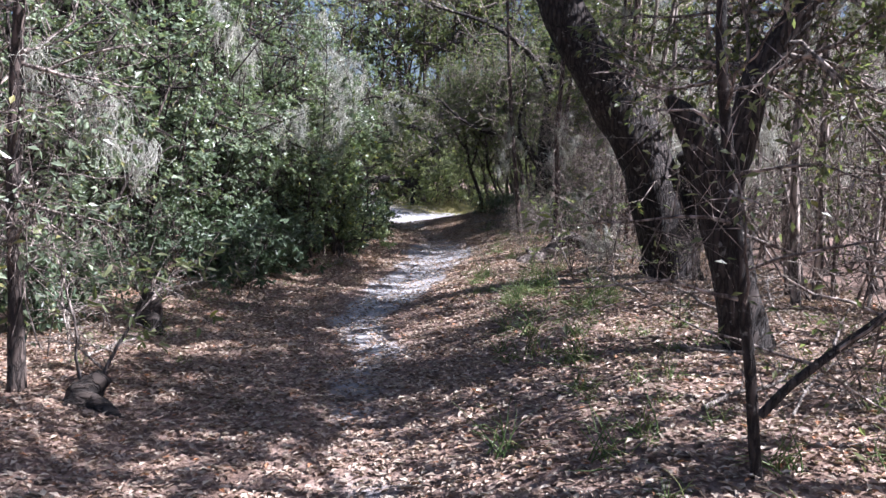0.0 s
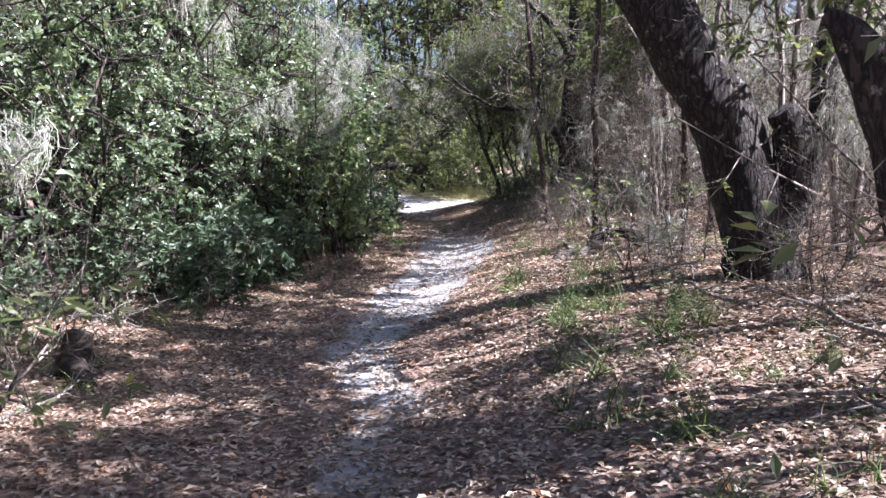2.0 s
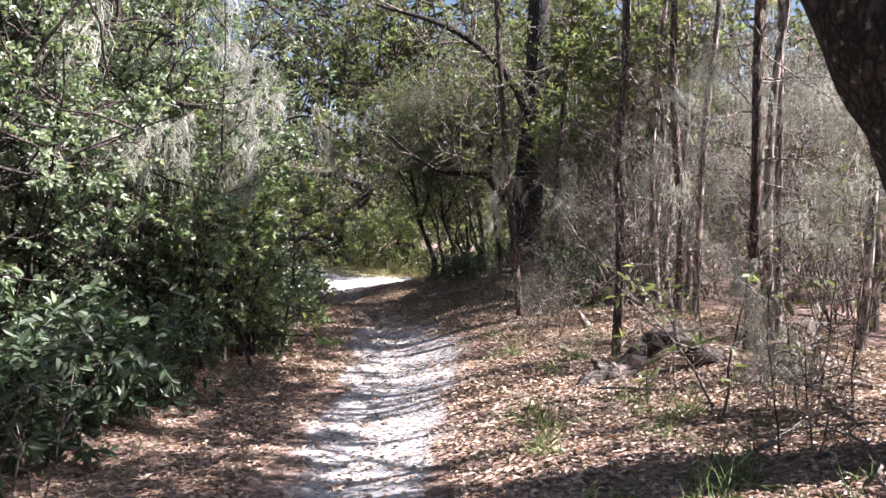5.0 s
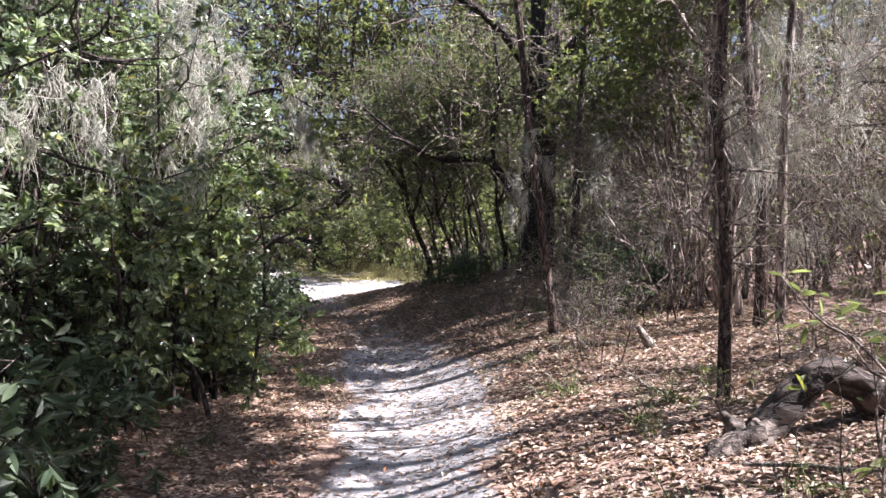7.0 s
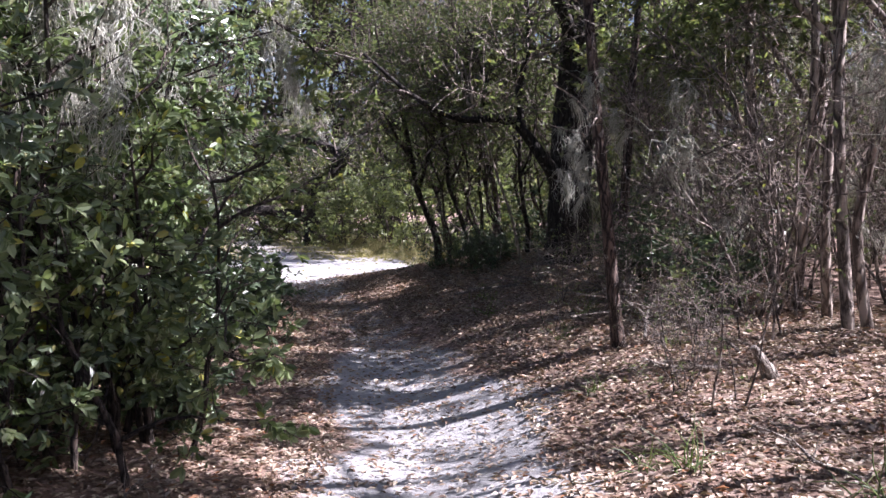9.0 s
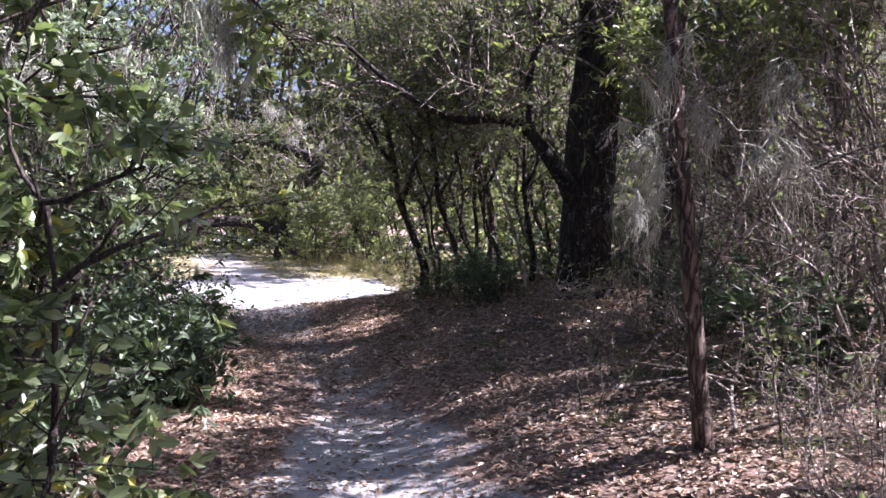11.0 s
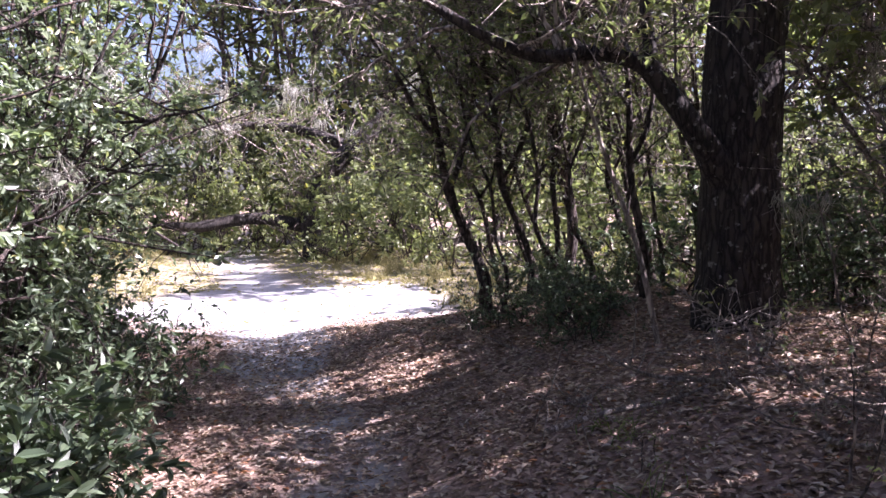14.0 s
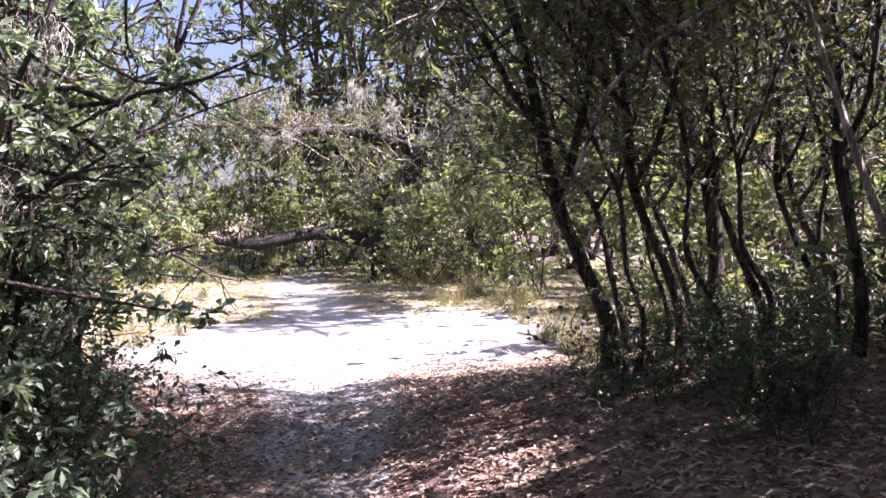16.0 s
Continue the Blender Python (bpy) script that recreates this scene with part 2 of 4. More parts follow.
def sheet_axis(lo, hi, step):
    out = [60.0 * 1.6 ** k for k in range(9)]
    core = np.arange(lo, hi, step)
    return np.concatenate([[lo - o for o in out[::-1]], np.linspace(lo - 50, lo - 0.5, 40), core, np.linspace(hi + 0.5, hi + 50, 40), [hi + o for o in out]])


def build_ground():
    gx, gy = np.meshgrid(sheet_axis(-5.0, 5.0, 0.08), sheet_axis(-1.0, 34.0, 0.14))
    h, w = gx.shape
    z = ground_z(gx, gy)
    buf = Buf()
    i = np.arange(h * w).reshape(h, w)
    buf.add(np.stack([gx, gy, z], -1).reshape(-1, 3), np.stack([i[:-1, :-1], i[:-1, 1:], i[1:, 1:], i[1:, :-1]], -1).reshape(-1, 4))
    ob = tagged(new("ground", mesh("ground", buf, EARTH)), "leaf-strewn forest floor with a pale sandy trail", "ground", kind="structure")
    d = np.abs(gx - trail(gy) + 0.08 * np.sin(gy * 2.3))
    wide = np.interp(gy, [-5, 6, 8, 10, 12, 16, 19, 22, 24, 40], [0.2, 0.22, 0.25, 0.32, 0.52, 0.6, 0.36, 0.4, 0.6, 0.6])
    wide = wide * (1 + 0.25 * np.sin(gy * 1.9 + 2 * np.sin(gx * 3 + gy)))
    much = np.interp(gy, [-5, 5, 8, 11, 17, 19, 22, 24.5, 29, 33, 60], [0.3, 0.33, 0.62, 0.95, 0.95, 0.46, 0.42, 0.8, 0.8, 0.55, 0.45])
    sand = much * ease(1.5 - d / wide)
    clearing = ease(1.6 - np.hypot((gx + 0.95 - 0.12 * (gy - 27.8)) / 2.1, (gy - 27.9) / 2.9))
    sand = np.maximum(sand, clearing * 0.85)
    for name, values in (("sand", sand), ("straw", ease((gy - 25.5) / 2) * ease((60 - gy) / 10) * ease((12 - np.abs(gx)) / 4))):
        at = ob.data.attributes.new(name, "FLOAT", "POINT")
        at.data.foreach_set("value", values.ravel().astype(np.float32))
    return ob


build_ground()


def on_ground(x, y):
    return float(ground_z(x, y))


# ---- kinds of plants ----
def smooth_line(pts, n):
    """A rounded line of n points through the given ones."""
    p = np.array(pts, float)
    p = np.concatenate([[2 * p[0] - p[1]], p, [2 * p[-1] - p[-2]]])
    t = np.linspace(0, len(pts) - 1.0001, n)
    i, q = t.astype(int), (t % 1)[:, None]
    a, b, c, d = p[i], p[i + 1], p[i + 2], p[i + 3]
    return 0.5 * (2 * b + (c - a) * q + (2 * a - 5 * b + 4 * c - d) * q ** 2 + (3 * b - a - 3 * c + d) * q ** 3)


def bole(buf, pts, radii, sides=16, rough=0.12, seed=0, cap=True):
    """A knotty round stem along pts, with its radius given at even steps."""
    r2 = np.random.default_rng(seed + 100)
    n = 8 * len(pts)
    P = smooth_line(pts, n)
    R = np.interp(np.linspace(0, 1, n), np.linspace(0, 1, len(radii)), radii)
    d = unit(np.gradient(P, axis=0))
    u = unit(np.cross(d, np.array([0.3, 1.0, 0.1])))
    w = np.cross(d, u)
    a = np.arange(sides) * 2 * np.pi / sides
    knots = r2.normal(size=(n, sides))
    for _ in range(2):
        knots = (knots + np.roll(knots, 1, 0) + np.roll(knots, -1, 0)) / 2.2
    ridge = 0.5 * np.cos(a * 5 + r2.uniform(0, 6))[None, :] + 0.5 * np.cos(a * 3 + P[:, 2:3] * 1.5 + r2.uniform(0, 6))
    rr = R[:, None] * (1 + rough * (0.45 * knots + 0.5 * ridge))
    v = P[:, None, :] + rr[..., None] * (np.cos(a)[None, :, None] * u[:, None, :] + np.sin(a)[None, :, None] * w[:, None, :])
    i = np.arange(n * sides).reshape(n, sides)
    j = np.roll(i, -1, 1)
    f = np.stack([i[:-1], j[:-1], j[1:], i[1:]], -1).reshape(-1, 4)
    buf.add(v.reshape(-1, 3), f)
    if cap:
        for ring, mid, flip in ((v[0], P[0], 1), (v[-1], P[-1] + d[-1] * R[-1] * 0.2, -1)):
            k = np.arange(sides)
            tri = np.stack([k, np.full(sides, sides), (k + 1) % sides], -1)
            buf.add(np.concatenate([ring, mid[None]]), tri[:, ::flip])
    return P


def crown_of(ob, stems, rr, n1, n2, n3, per, leaf, mat_leaf, l1, l2, l3, bark, lift=0.03, lo=0.3, ratio=0.45, flat=0.55, lean=(0, 0, 0), fine=True, oval=False, core=None):
    """Boughs and twigs of three orders on given stems, with leaves on the last."""
    wood, green = Buf(), Buf()
    a, d, _ = pick(stems, n1, lo, 0.98)
    B1 = wander(a, d * 0.35 + rand_dirs(n1) * [1, 1, 0.55] + lean, rng.uniform(*l1, n1), 5, 0.24, lift)
    tubes(wood, B1, rr, rr * 0.3, 4)
    a, d, _ = pick(B1, n2, 0.2, 1.0)
    B2 = wander(a, d * 0.6 + rand_dirs(n2) * 0.9, rng.uniform(*l2, n2), 2, 0.25, 0)
    tubes(wood, B2, rr * 0.38, rr * 0.14, 3)
    a, d, _ = pick(B2, n3, 0.2, 1.0)
    B3 = wander(a, d * 0.5 + rand_dirs(n3) * 0.8, rng.uniform(*l3, n3), 1, 0.2, 0)
    if fine:
        tubes(wood, B3, rr * 0.16, rr * 0.07, 3)
    part("branchwork", wood, bark, ob, kind="stuff")
    if per:
        a, d, _ = pick(B3, int(n3 * per), 0.1, 1.0)
        n = len(a)
        leaves(green, a, unit(d * 0.6 + rand_dirs(n) * [0.8, 0.8, 0.5] + [0, 0, -0.15]), rng.uniform(*leaf, n), ratio, flat, 0.25, oval, core)
        part("foliage", green, mat_leaf, ob, kind="stuff", smooth=False)
    return B1, B2, B3


def shrub(name, label, height, spread, stems, n1, n2, n3, per, leaf, mat, bark=BARK_DARK, lo=0.1, group="", category="shrub", radius=0.022, tilt=0.25, ratio=0.45, l2=(0.25, 0.6), l3=(0.12, 0.3), fine=True, oval=False, flat=0.4):
    ob = thing(name, label, category, group)
    base = np.c_[rng.normal(size=(stems, 2)) * 0.16, np.full(stems, -0.08)]
    way = np.c_[rng.normal(size=(stems, 2)) * tilt, np.ones(stems)]
    S = wander(base, way, height * rng.uniform(0.65, 1.0, stems), 9, 0.14, 0.06 if tilt > 0.1 else 0.3)
    for k in range(stems):
        b = Buf()
        tubes(b, S[k:k + 1], radius * rng.uniform(0.7, 1.3), radius * 0.25, 6)
        part("stem", b, bark, ob)
    crown_of(ob, S, radius * 0.6, n1, n2, n3, per, leaf, mat, (spread * 0.4, spread), l2, l3, bark, lo=lo, ratio=ratio, fine=fine, oval=oval, flat=flat, core=np.array([0, 0, height * 0.35]) if flat < 0.3 else None)
    return ob


def put(ob, x, y, turn=0.0, size=1.0, tip=(0, 0), z=None):
    m = pose(x, y, on_ground(x, y) if z is None else z, tip[0], tip[1], turn)
    o = copy_thing(ob, m)
    o.scale = (size, size, size)
    return o


def discard(obs):
    for ob in obs:
        for o in (*ob.children_recursive, ob):
            bpy.data.objects.remove(o)


def tree(name, label, lines, crown=None, bark=BARK_OAK, group="", category="tree", sides=16, rough=0.12):
    """lines: (part name, points, radii); crown: what crown_of takes after the stems, on the lines numbered in its first item."""
    ob = thing(name, label, category, group)
    stems = []
    for k, (piece, pts, radii) in enumerate(lines):
        b = Buf()
        P = bole(b, pts, radii, sides, rough, k + len(label))
        part(piece, b, bark, ob)
        stems.append(P[np.linspace(0, len(P) - 1, 9).astype(int)])
    if crown:
        which, *rest = crown
        crown_of(ob, np.stack([stems[k] for k in which]), *rest)
    return ob


# ---- the big oaks and pines ----
tree("oak_tree", "thick leaning dark oak trunk forked above the leafy bank", [
    ("trunk", [(2.43, 9.1, 0.0), (2.32, 9.04, 0.43), (2.23, 9.02, 0.85), (1.93, 9.02, 1.72), (1.5, 9.02, 2.42), (1.03, 9.06, 3.25), (0.7, 9.4, 4.4), (0.65, 9.8, 6.0)], [0.46, 0.3, 0.27, 0.25, 0.23, 0.2, 0.15, 0.06]),
    ("fork", [(2.28, 9.0, 0.8), (2.48, 8.98, 1.17), (2.45, 8.96, 1.6), (2.35, 8.94, 1.76)], [0.2, 0.17, 0.14, 0.1]),
    ("limb", [(2.45, 9.0, 1.12), (2.68, 9.06, 1.6), (2.76, 9.1, 2.34), (3.08, 9.3, 3.45), (3.3, 9.5, 4.75)], [0.13, 0.1, 0.085, 0.06, 0.03]),
    ("limb", [(0.85, 9.22, 3.85), (1.7, 9.7, 4.6), (2.8, 9.9, 5.0), (3.8, 9.3, 5.2)], [0.12, 0.1, 0.07, 0.02])],
    ((2, 3), 0.02, 60, 200, 480, 7, (0.05, 0.09), LEAF_OAK, (0.6, 1.6), (0.3, 0.8), (0.15, 0.35), BARK_GREY, 0.02, 0.5))
tree("oak_tree", "dark leaning oak with a broken stub top", [
    ("trunk", [(2.06, 5.66, 0.0), (1.96, 5.65, 0.37), (1.85, 5.65, 0.8), (1.69, 5.65, 1.42), (1.5, 5.65, 1.82), (1.35, 5.65, 1.98)], [0.22, 0.16, 0.135, 0.125, 0.09, 0.03]),
    ("limb", [(1.71, 5.65, 1.35), (1.83, 5.67, 1.78), (1.92, 5.67, 2.16), (2.2, 5.65, 2.65), (2.5, 5.75, 3.5), (2.8, 5.9, 4.9)], [0.12, 0.1, 0.09, 0.085, 0.06, 0.02])],
    ((1,), 0.018, 50, 240, 760, 7, (0.05, 0.08), LEAF_OAK, (0.5, 1.4), (0.3, 0.7), (0.15, 0.35), BARK_GREY, -0.02, 0.3))
tree("young_tree", "slim dark crooked young tree with a low side branch", [
    ("trunk", [(1.33, 3.6, 0.0), (1.31, 3.6, 0.25), (1.23, 3.6, 0.87), (1.12, 3.6, 1.54), (1.05, 3.6, 2.18), (1.1, 3.65, 3.2)], [0.036, 0.025, 0.024, 0.023, 0.021, 0.008]),
    ("branch", [(1.3, 3.6, 0.56), (1.45, 3.6, 0.72), (1.77, 3.6, 0.98), (2.5, 3.7, 1.5)], [0.02, 0.019, 0.017, 0.008])],
    ((0, 1), 0.008, 26, 130, 300, 1, (0.04, 0.06), LEAF_OAK, (0.3, 0.9), (0.2, 0.5), (0.1, 0.25), BARK_GREY, 0.0, 0.4), sides=10)
tree("oak_tree", "large dark upright oak with a limb arching over the trail", [
    ("trunk", [(2.36, 21.05, 0.2), (2.36, 21.05, 0.55), (2.36, 21.05, 1.0), (2.4, 21.07, 1.9), (2.5, 21.1, 3.3), (2.55, 21.2, 5.0), (2.5, 21.4, 7.5)], [0.5, 0.33, 0.27, 0.25, 0.25, 0.2, 0.08]),
    ("limb", [(2.3, 21.0, 1.5), (2.06, 20.9, 1.82), (1.81, 20.9, 2.15), (1.64, 20.9, 2.31), (1.36, 20.9, 2.37), (0.95, 20.9, 2.36), (0.4, 20.8, 2.6), (-0.2, 20.9, 3.1)], [0.12, 0.085, 0.065, 0.055, 0.048, 0.04, 0.03, 0.015]),
    ("limb", [(1.75, 20.9, 2.2), (1.68, 20.85, 2.7), (1.8, 20.9, 3.4), (1.7, 21.0, 4.5)], [0.045, 0.04, 0.03, 0.015]),
    ("limb", [(2.5, 21.1, 3.0), (2.0, 20.6, 3.9), (1.0, 20.2, 4.6), (-0.3, 20.3, 5.0)], [0.1, 0.07, 0.05, 0.02]),
    ("limb", [(2.5, 21.1, 3.4), (3.2, 20.9, 4.3), (4.2, 20.6, 5.0)], [0.15, 0.1, 0.03])],
    ((0, 1, 2, 3, 4), 0.018, 100, 440, 1100, 5.0, (0.05, 0.09), LEAF_OAK, (0.5, 1.6), (0.3, 0.8), (0.15, 0.35), BARK_GREY, 0.0, 0.45))
for pts, radii, lab in (
        ([(1.56, 12.67, 0.05), (1.57, 12.67, 0.5), (1.58, 12.67, 1.35), (1.54, 12.67, 2.05), (1.58, 12.67, 2.9), (1.6, 12.8, 5.0), (1.7, 12.9, 7.5)], [0.056, 0.042, 0.036, 0.034, 0.031, 0.025, 0.01], "slender pine with flaky reddish bark beside the log"),
        ([(2.5, 12.3, 0.1), (2.48, 12.2, 0.6), (2.42, 12.0, 1.68), (2.4, 12.0, 3.2), (2.5, 12.1, 6.5)], [0.055, 0.042, 0.038, 0.034, 0.012], "slender straight brown pine in the grey thicket"),
        ([(1.42, 16.02, 0.1), (1.36, 16.0, 0.6), (1.27, 16.0, 1.4), (1.2, 16.0, 2.0), (1.12, 16.0, 2.8), (1.0, 16.2, 5.0), (1.1, 16.3, 7.0)], [0.065, 0.046, 0.04, 0.037, 0.034, 0.025, 0.01], "slender leaning pine with flaky bark on the bank"),
        ([(2.9, 15.0, 0.1), (2.95, 15.0, 1.5), (2.85, 15.1, 3.0), (2.9, 15.3, 6.0)], [0.06, 0.05, 0.045, 0.015], "thin straight moss-hung pine in the grey thicket"),
        ([(2.3, 19.0, 0.1), (2.4, 19.0, 1.2), (2.5, 19.1, 2.6), (2.7, 19.2, 5.0)], [0.06, 0.05, 0.045, 0.02], "thin straight brown pine on the bank")):
    tree("pine_tree", lab, [("trunk", pts, radii)], ((0,), 0.008, *((24, 90, 220) if pts[0][1] > 15.5 else (56, 300, 820)), 0, (0.05, 0.08), LEAF_OAK, (0.2, 0.75), (0.15, 0.45), (0.1, 0.25), BARK_GREY, -0.03, 0.3), BARK_PINE, "slender pines on the bank", sides=12, rough=0.08)
tree("young_tree", "slim grey lichen-spotted trunk beside the trail", [("trunk", [(-2.5, 5.4, -0.05), (-2.52, 5.42, 0.7), (-2.56, 5.5, 1.5), (-2.5, 5.5, 2.6), (-2.4, 5.6, 4.2)], [0.06, 0.042, 0.038, 0.034, 0.015])],
     ((0,), 0.012, 40, 240, 700, 2, (0.05, 0.085), LEAF_SHRUB, (0.35, 0.9), (0.3, 0.7), (0.15, 0.35), BARK_GREY, -0.02, 0.25), BARK_DARK, sides=10)
tree("oak_tree", "dark thick oak trunk rising behind the evergreen thicket", [("trunk", [(-4.6, 14.5, 0), (-4.5, 14.5, 2.2), (-4.6, 14.6, 4.0), (-4.3, 14.8, 6.0), (-4.5, 15, 8.5)], [0.4, 0.3, 0.28, 0.24, 0.1]),
     ("limb", [(-4.6, 14.6, 3.8), (-3.8, 14.3, 4.6), (-2.8, 14.2, 4.9), (-1.8, 14.4, 5.3)], [0.15, 0.12, 0.08, 0.03])],
     ((0, 1), 0.025, 80, 420, 1500, 6, (0.05, 0.09), LEAF_OAK, (0.8, 2.0), (0.3, 0.9), (0.15, 0.4), BARK_GREY, 0.0, 0.5))

# leaning stems that arch over the trail where it bends
ARCH = ((1.06, 23.25, 0.36, 4.6, 0.056), (1.4, 23.0, 0.92, 4.6, 0.036), (1.68, 23.1, 1.45, 5.0, 0.03), (2.16, 22.2, 1.88, 4.8, 0.034), (2.0, 23.2, 1.4, 5.2, 0.03),
        (3.1, 23.2, 2.6, 5.4, 0.038), (1.9, 24.2, 1.2, 5.0, 0.03), (3.0, 24.4, 2.4, 5.4, 0.036), (1.55, 22.7, 1.1, 4.2, 0.022), (2.5, 23.6, 2.1, 5.2, 0.03),
        (2.9, 22.6, 2.6, 4.8, 0.03), (1.3, 23.9, 0.7, 4.6, 0.026), (3.6, 23.8, 3.2, 5.2, 0.032), (1.2, 22.9, 0.75, 4.0, 0.018), (1.8, 22.6, 1.35, 4.2, 0.02), (2.3, 22.8, 1.9, 4.4, 0.02), (2.6, 23.1, 2.3, 4.6, 0.022), (1.5, 23.6, 1.0, 4.4, 0.02))
for k, (x, y, xt, h, r) in enumerate(ARCH):
    z, w = on_ground(x, y), rng.normal(size=16) * 0.032
    dx = xt - x
    way = [(0.0, -0.08), (0.12, 0.3), (0.3, 0.62), (0.5, 1.05), (0.72, 1.5), (1.0, 2.15), (1.35, 2.9), (1.6, h - z)]
    main = [(x + dx * q + w[i], y + w[i + 8] * 1.4 - 0.12 * q, z + up) for i, (q, up) in enumerate(way)]
    a, b = main[3], main[4]
    tree("understory_tree", "crooked dark leaning understory tree with small leaves", [
        ("stem", main, [r * 1.25, r, r * 0.85, r * 0.8, r * 0.7, r * 0.55, r * 0.4, r * 0.15]),
        ("limb", [a, (a[0] + 0.16 + w[0], a[1] - 0.1, a[2] + 0.35), (a[0] + 0.2 + w[1] * 2, a[1] - 0.05, a[2] + 0.95), (a[0] + 0.05 + w[2] * 3, a[1] + 0.1, a[2] + 1.7), (a[0] - 0.1 + w[3] * 3, a[1] + 0.1, a[2] + 2.5)], [r * 0.6, r * 0.5, r * 0.42, r * 0.3, r * 0.12]),
        ("limb", [b, (b[0] - 0.22 + w[4], b[1] - 0.12, b[2] + 0.22), (b[0] - 0.5 + w[5] * 2, b[1] - 0.25, b[2] + 0.5), (b[0] - 0.75 + w[6] * 2, b[1] - 0.4, b[2] + 1.0), (b[0] - 0.9, b[1] - 0.5, b[2] + 1.7)], [r * 0.5, r * 0.42, r * 0.34, r * 0.24, r * 0.1])],
        ((0, 1, 2), 0.0085, 40, 190, 480, 3.4, (0.04, 0.072), LEAF_UNDER, (0.3, 0.95), (0.25, 0.6), (0.12, 0.3), BARK_DARK if k % 3 == 0 else BARK_GREY, 0.0, 0.42, 0.45, 0.5, (-0.2, -0.1, 0.12)), BARK_DARK, "leaning understory stems at the bend", sides=8, rough=0.18)
# dark evergreens whose crowns close the view above the bend
for x, y, h in ((2.0, 24.7, 6.4),):
    w = rng.uniform(-0.2, 0.2, 6)
    tree("evergreen_tree", "slim dark evergreen with a dense crown above the bend", [
        ("trunk", [(x, y, 0.1), (x + w[0], y + w[1], 1.2), (x + w[2], y + w[3], 2.4), (x + w[4] - 0.2, y + w[5], 4.0), (x - 0.4, y, h)], [0.07, 0.055, 0.045, 0.035, 0.012]),
        ("limb", [(x + w[2], y + w[3], 2.4), (x - 0.5, y - 0.2, 3.0), (x - 1.1, y - 0.4, 3.5), (x - 1.7, y - 0.5, 3.8)], [0.03, 0.024, 0.018, 0.008])],
        ((0, 1), 0.014, 60, 220, 560, 8, (0.05, 0.09), LEAF_UNDER, (0.4, 1.3), (0.25, 0.6), (0.12, 0.28), BARK_DARK, 0.02, 0.5, 0.42, 0.4, (-0.1, 0, 0.1), False), BARK_DARK, "dark evergreens at the bend", sides=9)
tree("young_tree", "thin pale barked stem leaning over the trail edge", [("stem", [(1.74, 20.8, 0.42), (1.72, 20.8, 0.62), (1.6, 20.8, 1.16), (1.42, 20.8, 1.66), (1.2, 20.8, 2.35)], [0.024, 0.02, 0.018, 0.015, 0.008])], None, WOOD_PALE, sides=8)

# the far leaning oak with a low level limb across the trail's end
tree("oak_tree", "distant leaning oak with a low level limb beyond the clearing", [
    ("trunk", [(-0.9, 38, -0.1), (-1.05, 38, 0.6), (-1.0, 38, 1.2), (-0.68, 38, 2.0), (0.2, 38.2, 2.9), (1.4, 38.6, 4.0)], [0.35, 0.26, 0.25, 0.24, 0.22, 0.1]),
    ("limb", [(-1.0, 38.2, 0.7), (-2.1, 38.0, 0.97), (-2.9, 37.9, 0.95), (-3.8, 37.8, 0.8), (-4.8, 37.8, 0.9)], [0.16, 0.15, 0.14, 0.13, 0.06]),
    ("limb", [(0.0, 38.3, 2.7), (-1.5, 38.5, 3.2), (-3.0, 38.3, 3.3), (-4.2, 38.2, 3.5), (-5.5, 38, 3.2)], [0.16, 0.13, 0.1, 0.08, 0.03])],
    ((0, 2, 2), 0.03, 90, 460, 1800, 7, (0.07, 0.12), LEAF_OAK, (0.8, 2.2), (0.4, 1.0), (0.2, 0.4), BARK_GREY, 0.0, 0.4))

# ---- evergreen thicket along the trail ----
HEDGE = [shrub("evergreen_shrub", "tall dense glossy green evergreen shrub edging the trail", h, sp, st, 84, 290, 950, 13, (0.036, 0.072), LEAF_SHRUB, group="evergreen thicket beside the trail", tilt=0.17, fine=False, oval=True, lo=0.25, l2=(0.2, 0.45), l3=(0.06, 0.16), flat=0.12)
         for h, sp, st in ((4.2, 1.2, 8), (4.8, 1.3, 7), (3.5, 1.1, 9))]
BACK = [shrub("evergreen_tree", "tall leafy evergreen behind the thicket", h, 2.0, 4, 50, 160, 420, 8.5, (0.068, 0.125), LEAF_SHRUB, group="tall evergreens behind the thicket", category="tree", radius=0.05, lo=0.2, tilt=0.06, l2=(0.4, 1.0), l3=(0.2, 0.45), fine=False, flat=0.12) for h in (7.5, 9.0)]
EDGE_Y = [5, 8.5, 11.2, 13.3, 15, 18.7, 21.3, 23.3, 26.5]
EDGE_X = [-4.3, -4.1, -3.5, -3.0, -2.65, -2.8, -2.6, -2.9, -4.2]
k = 0
for y in np.arange(7.0, 25.5, 1.12):
    edge = np.interp(y, EDGE_Y, EDGE_X)
    put(HEDGE[k % 3], edge + rng.uniform(-0.25, 0.2), y + rng.uniform(-0.3, 0.3), rng.uniform(0, 360), rng.uniform(0.85, 1.08), (0, 5))
    put(BACK[k % 2], edge - 1.7 + rng.uniform(-0.3, 0.3), y + 0.5, rng.uniform(0, 360), rng.uniform(0.62, 0.76) + (0.2 if y > 13 else 0))
    put(BACK[(k // 2) % 2], edge - 3.4 + rng.uniform(-0.6, 0.6), y, rng.uniform(0, 360), rng.uniform(0.95, 1.25))
    k += 1
for k, (x, y, size) in enumerate(((-2.8, 24.3, 0.8), (-3.4, 25.8, 0.9))):
    put(BACK[k], x, y, 70 * k, size)
discard(HEDGE + BACK)

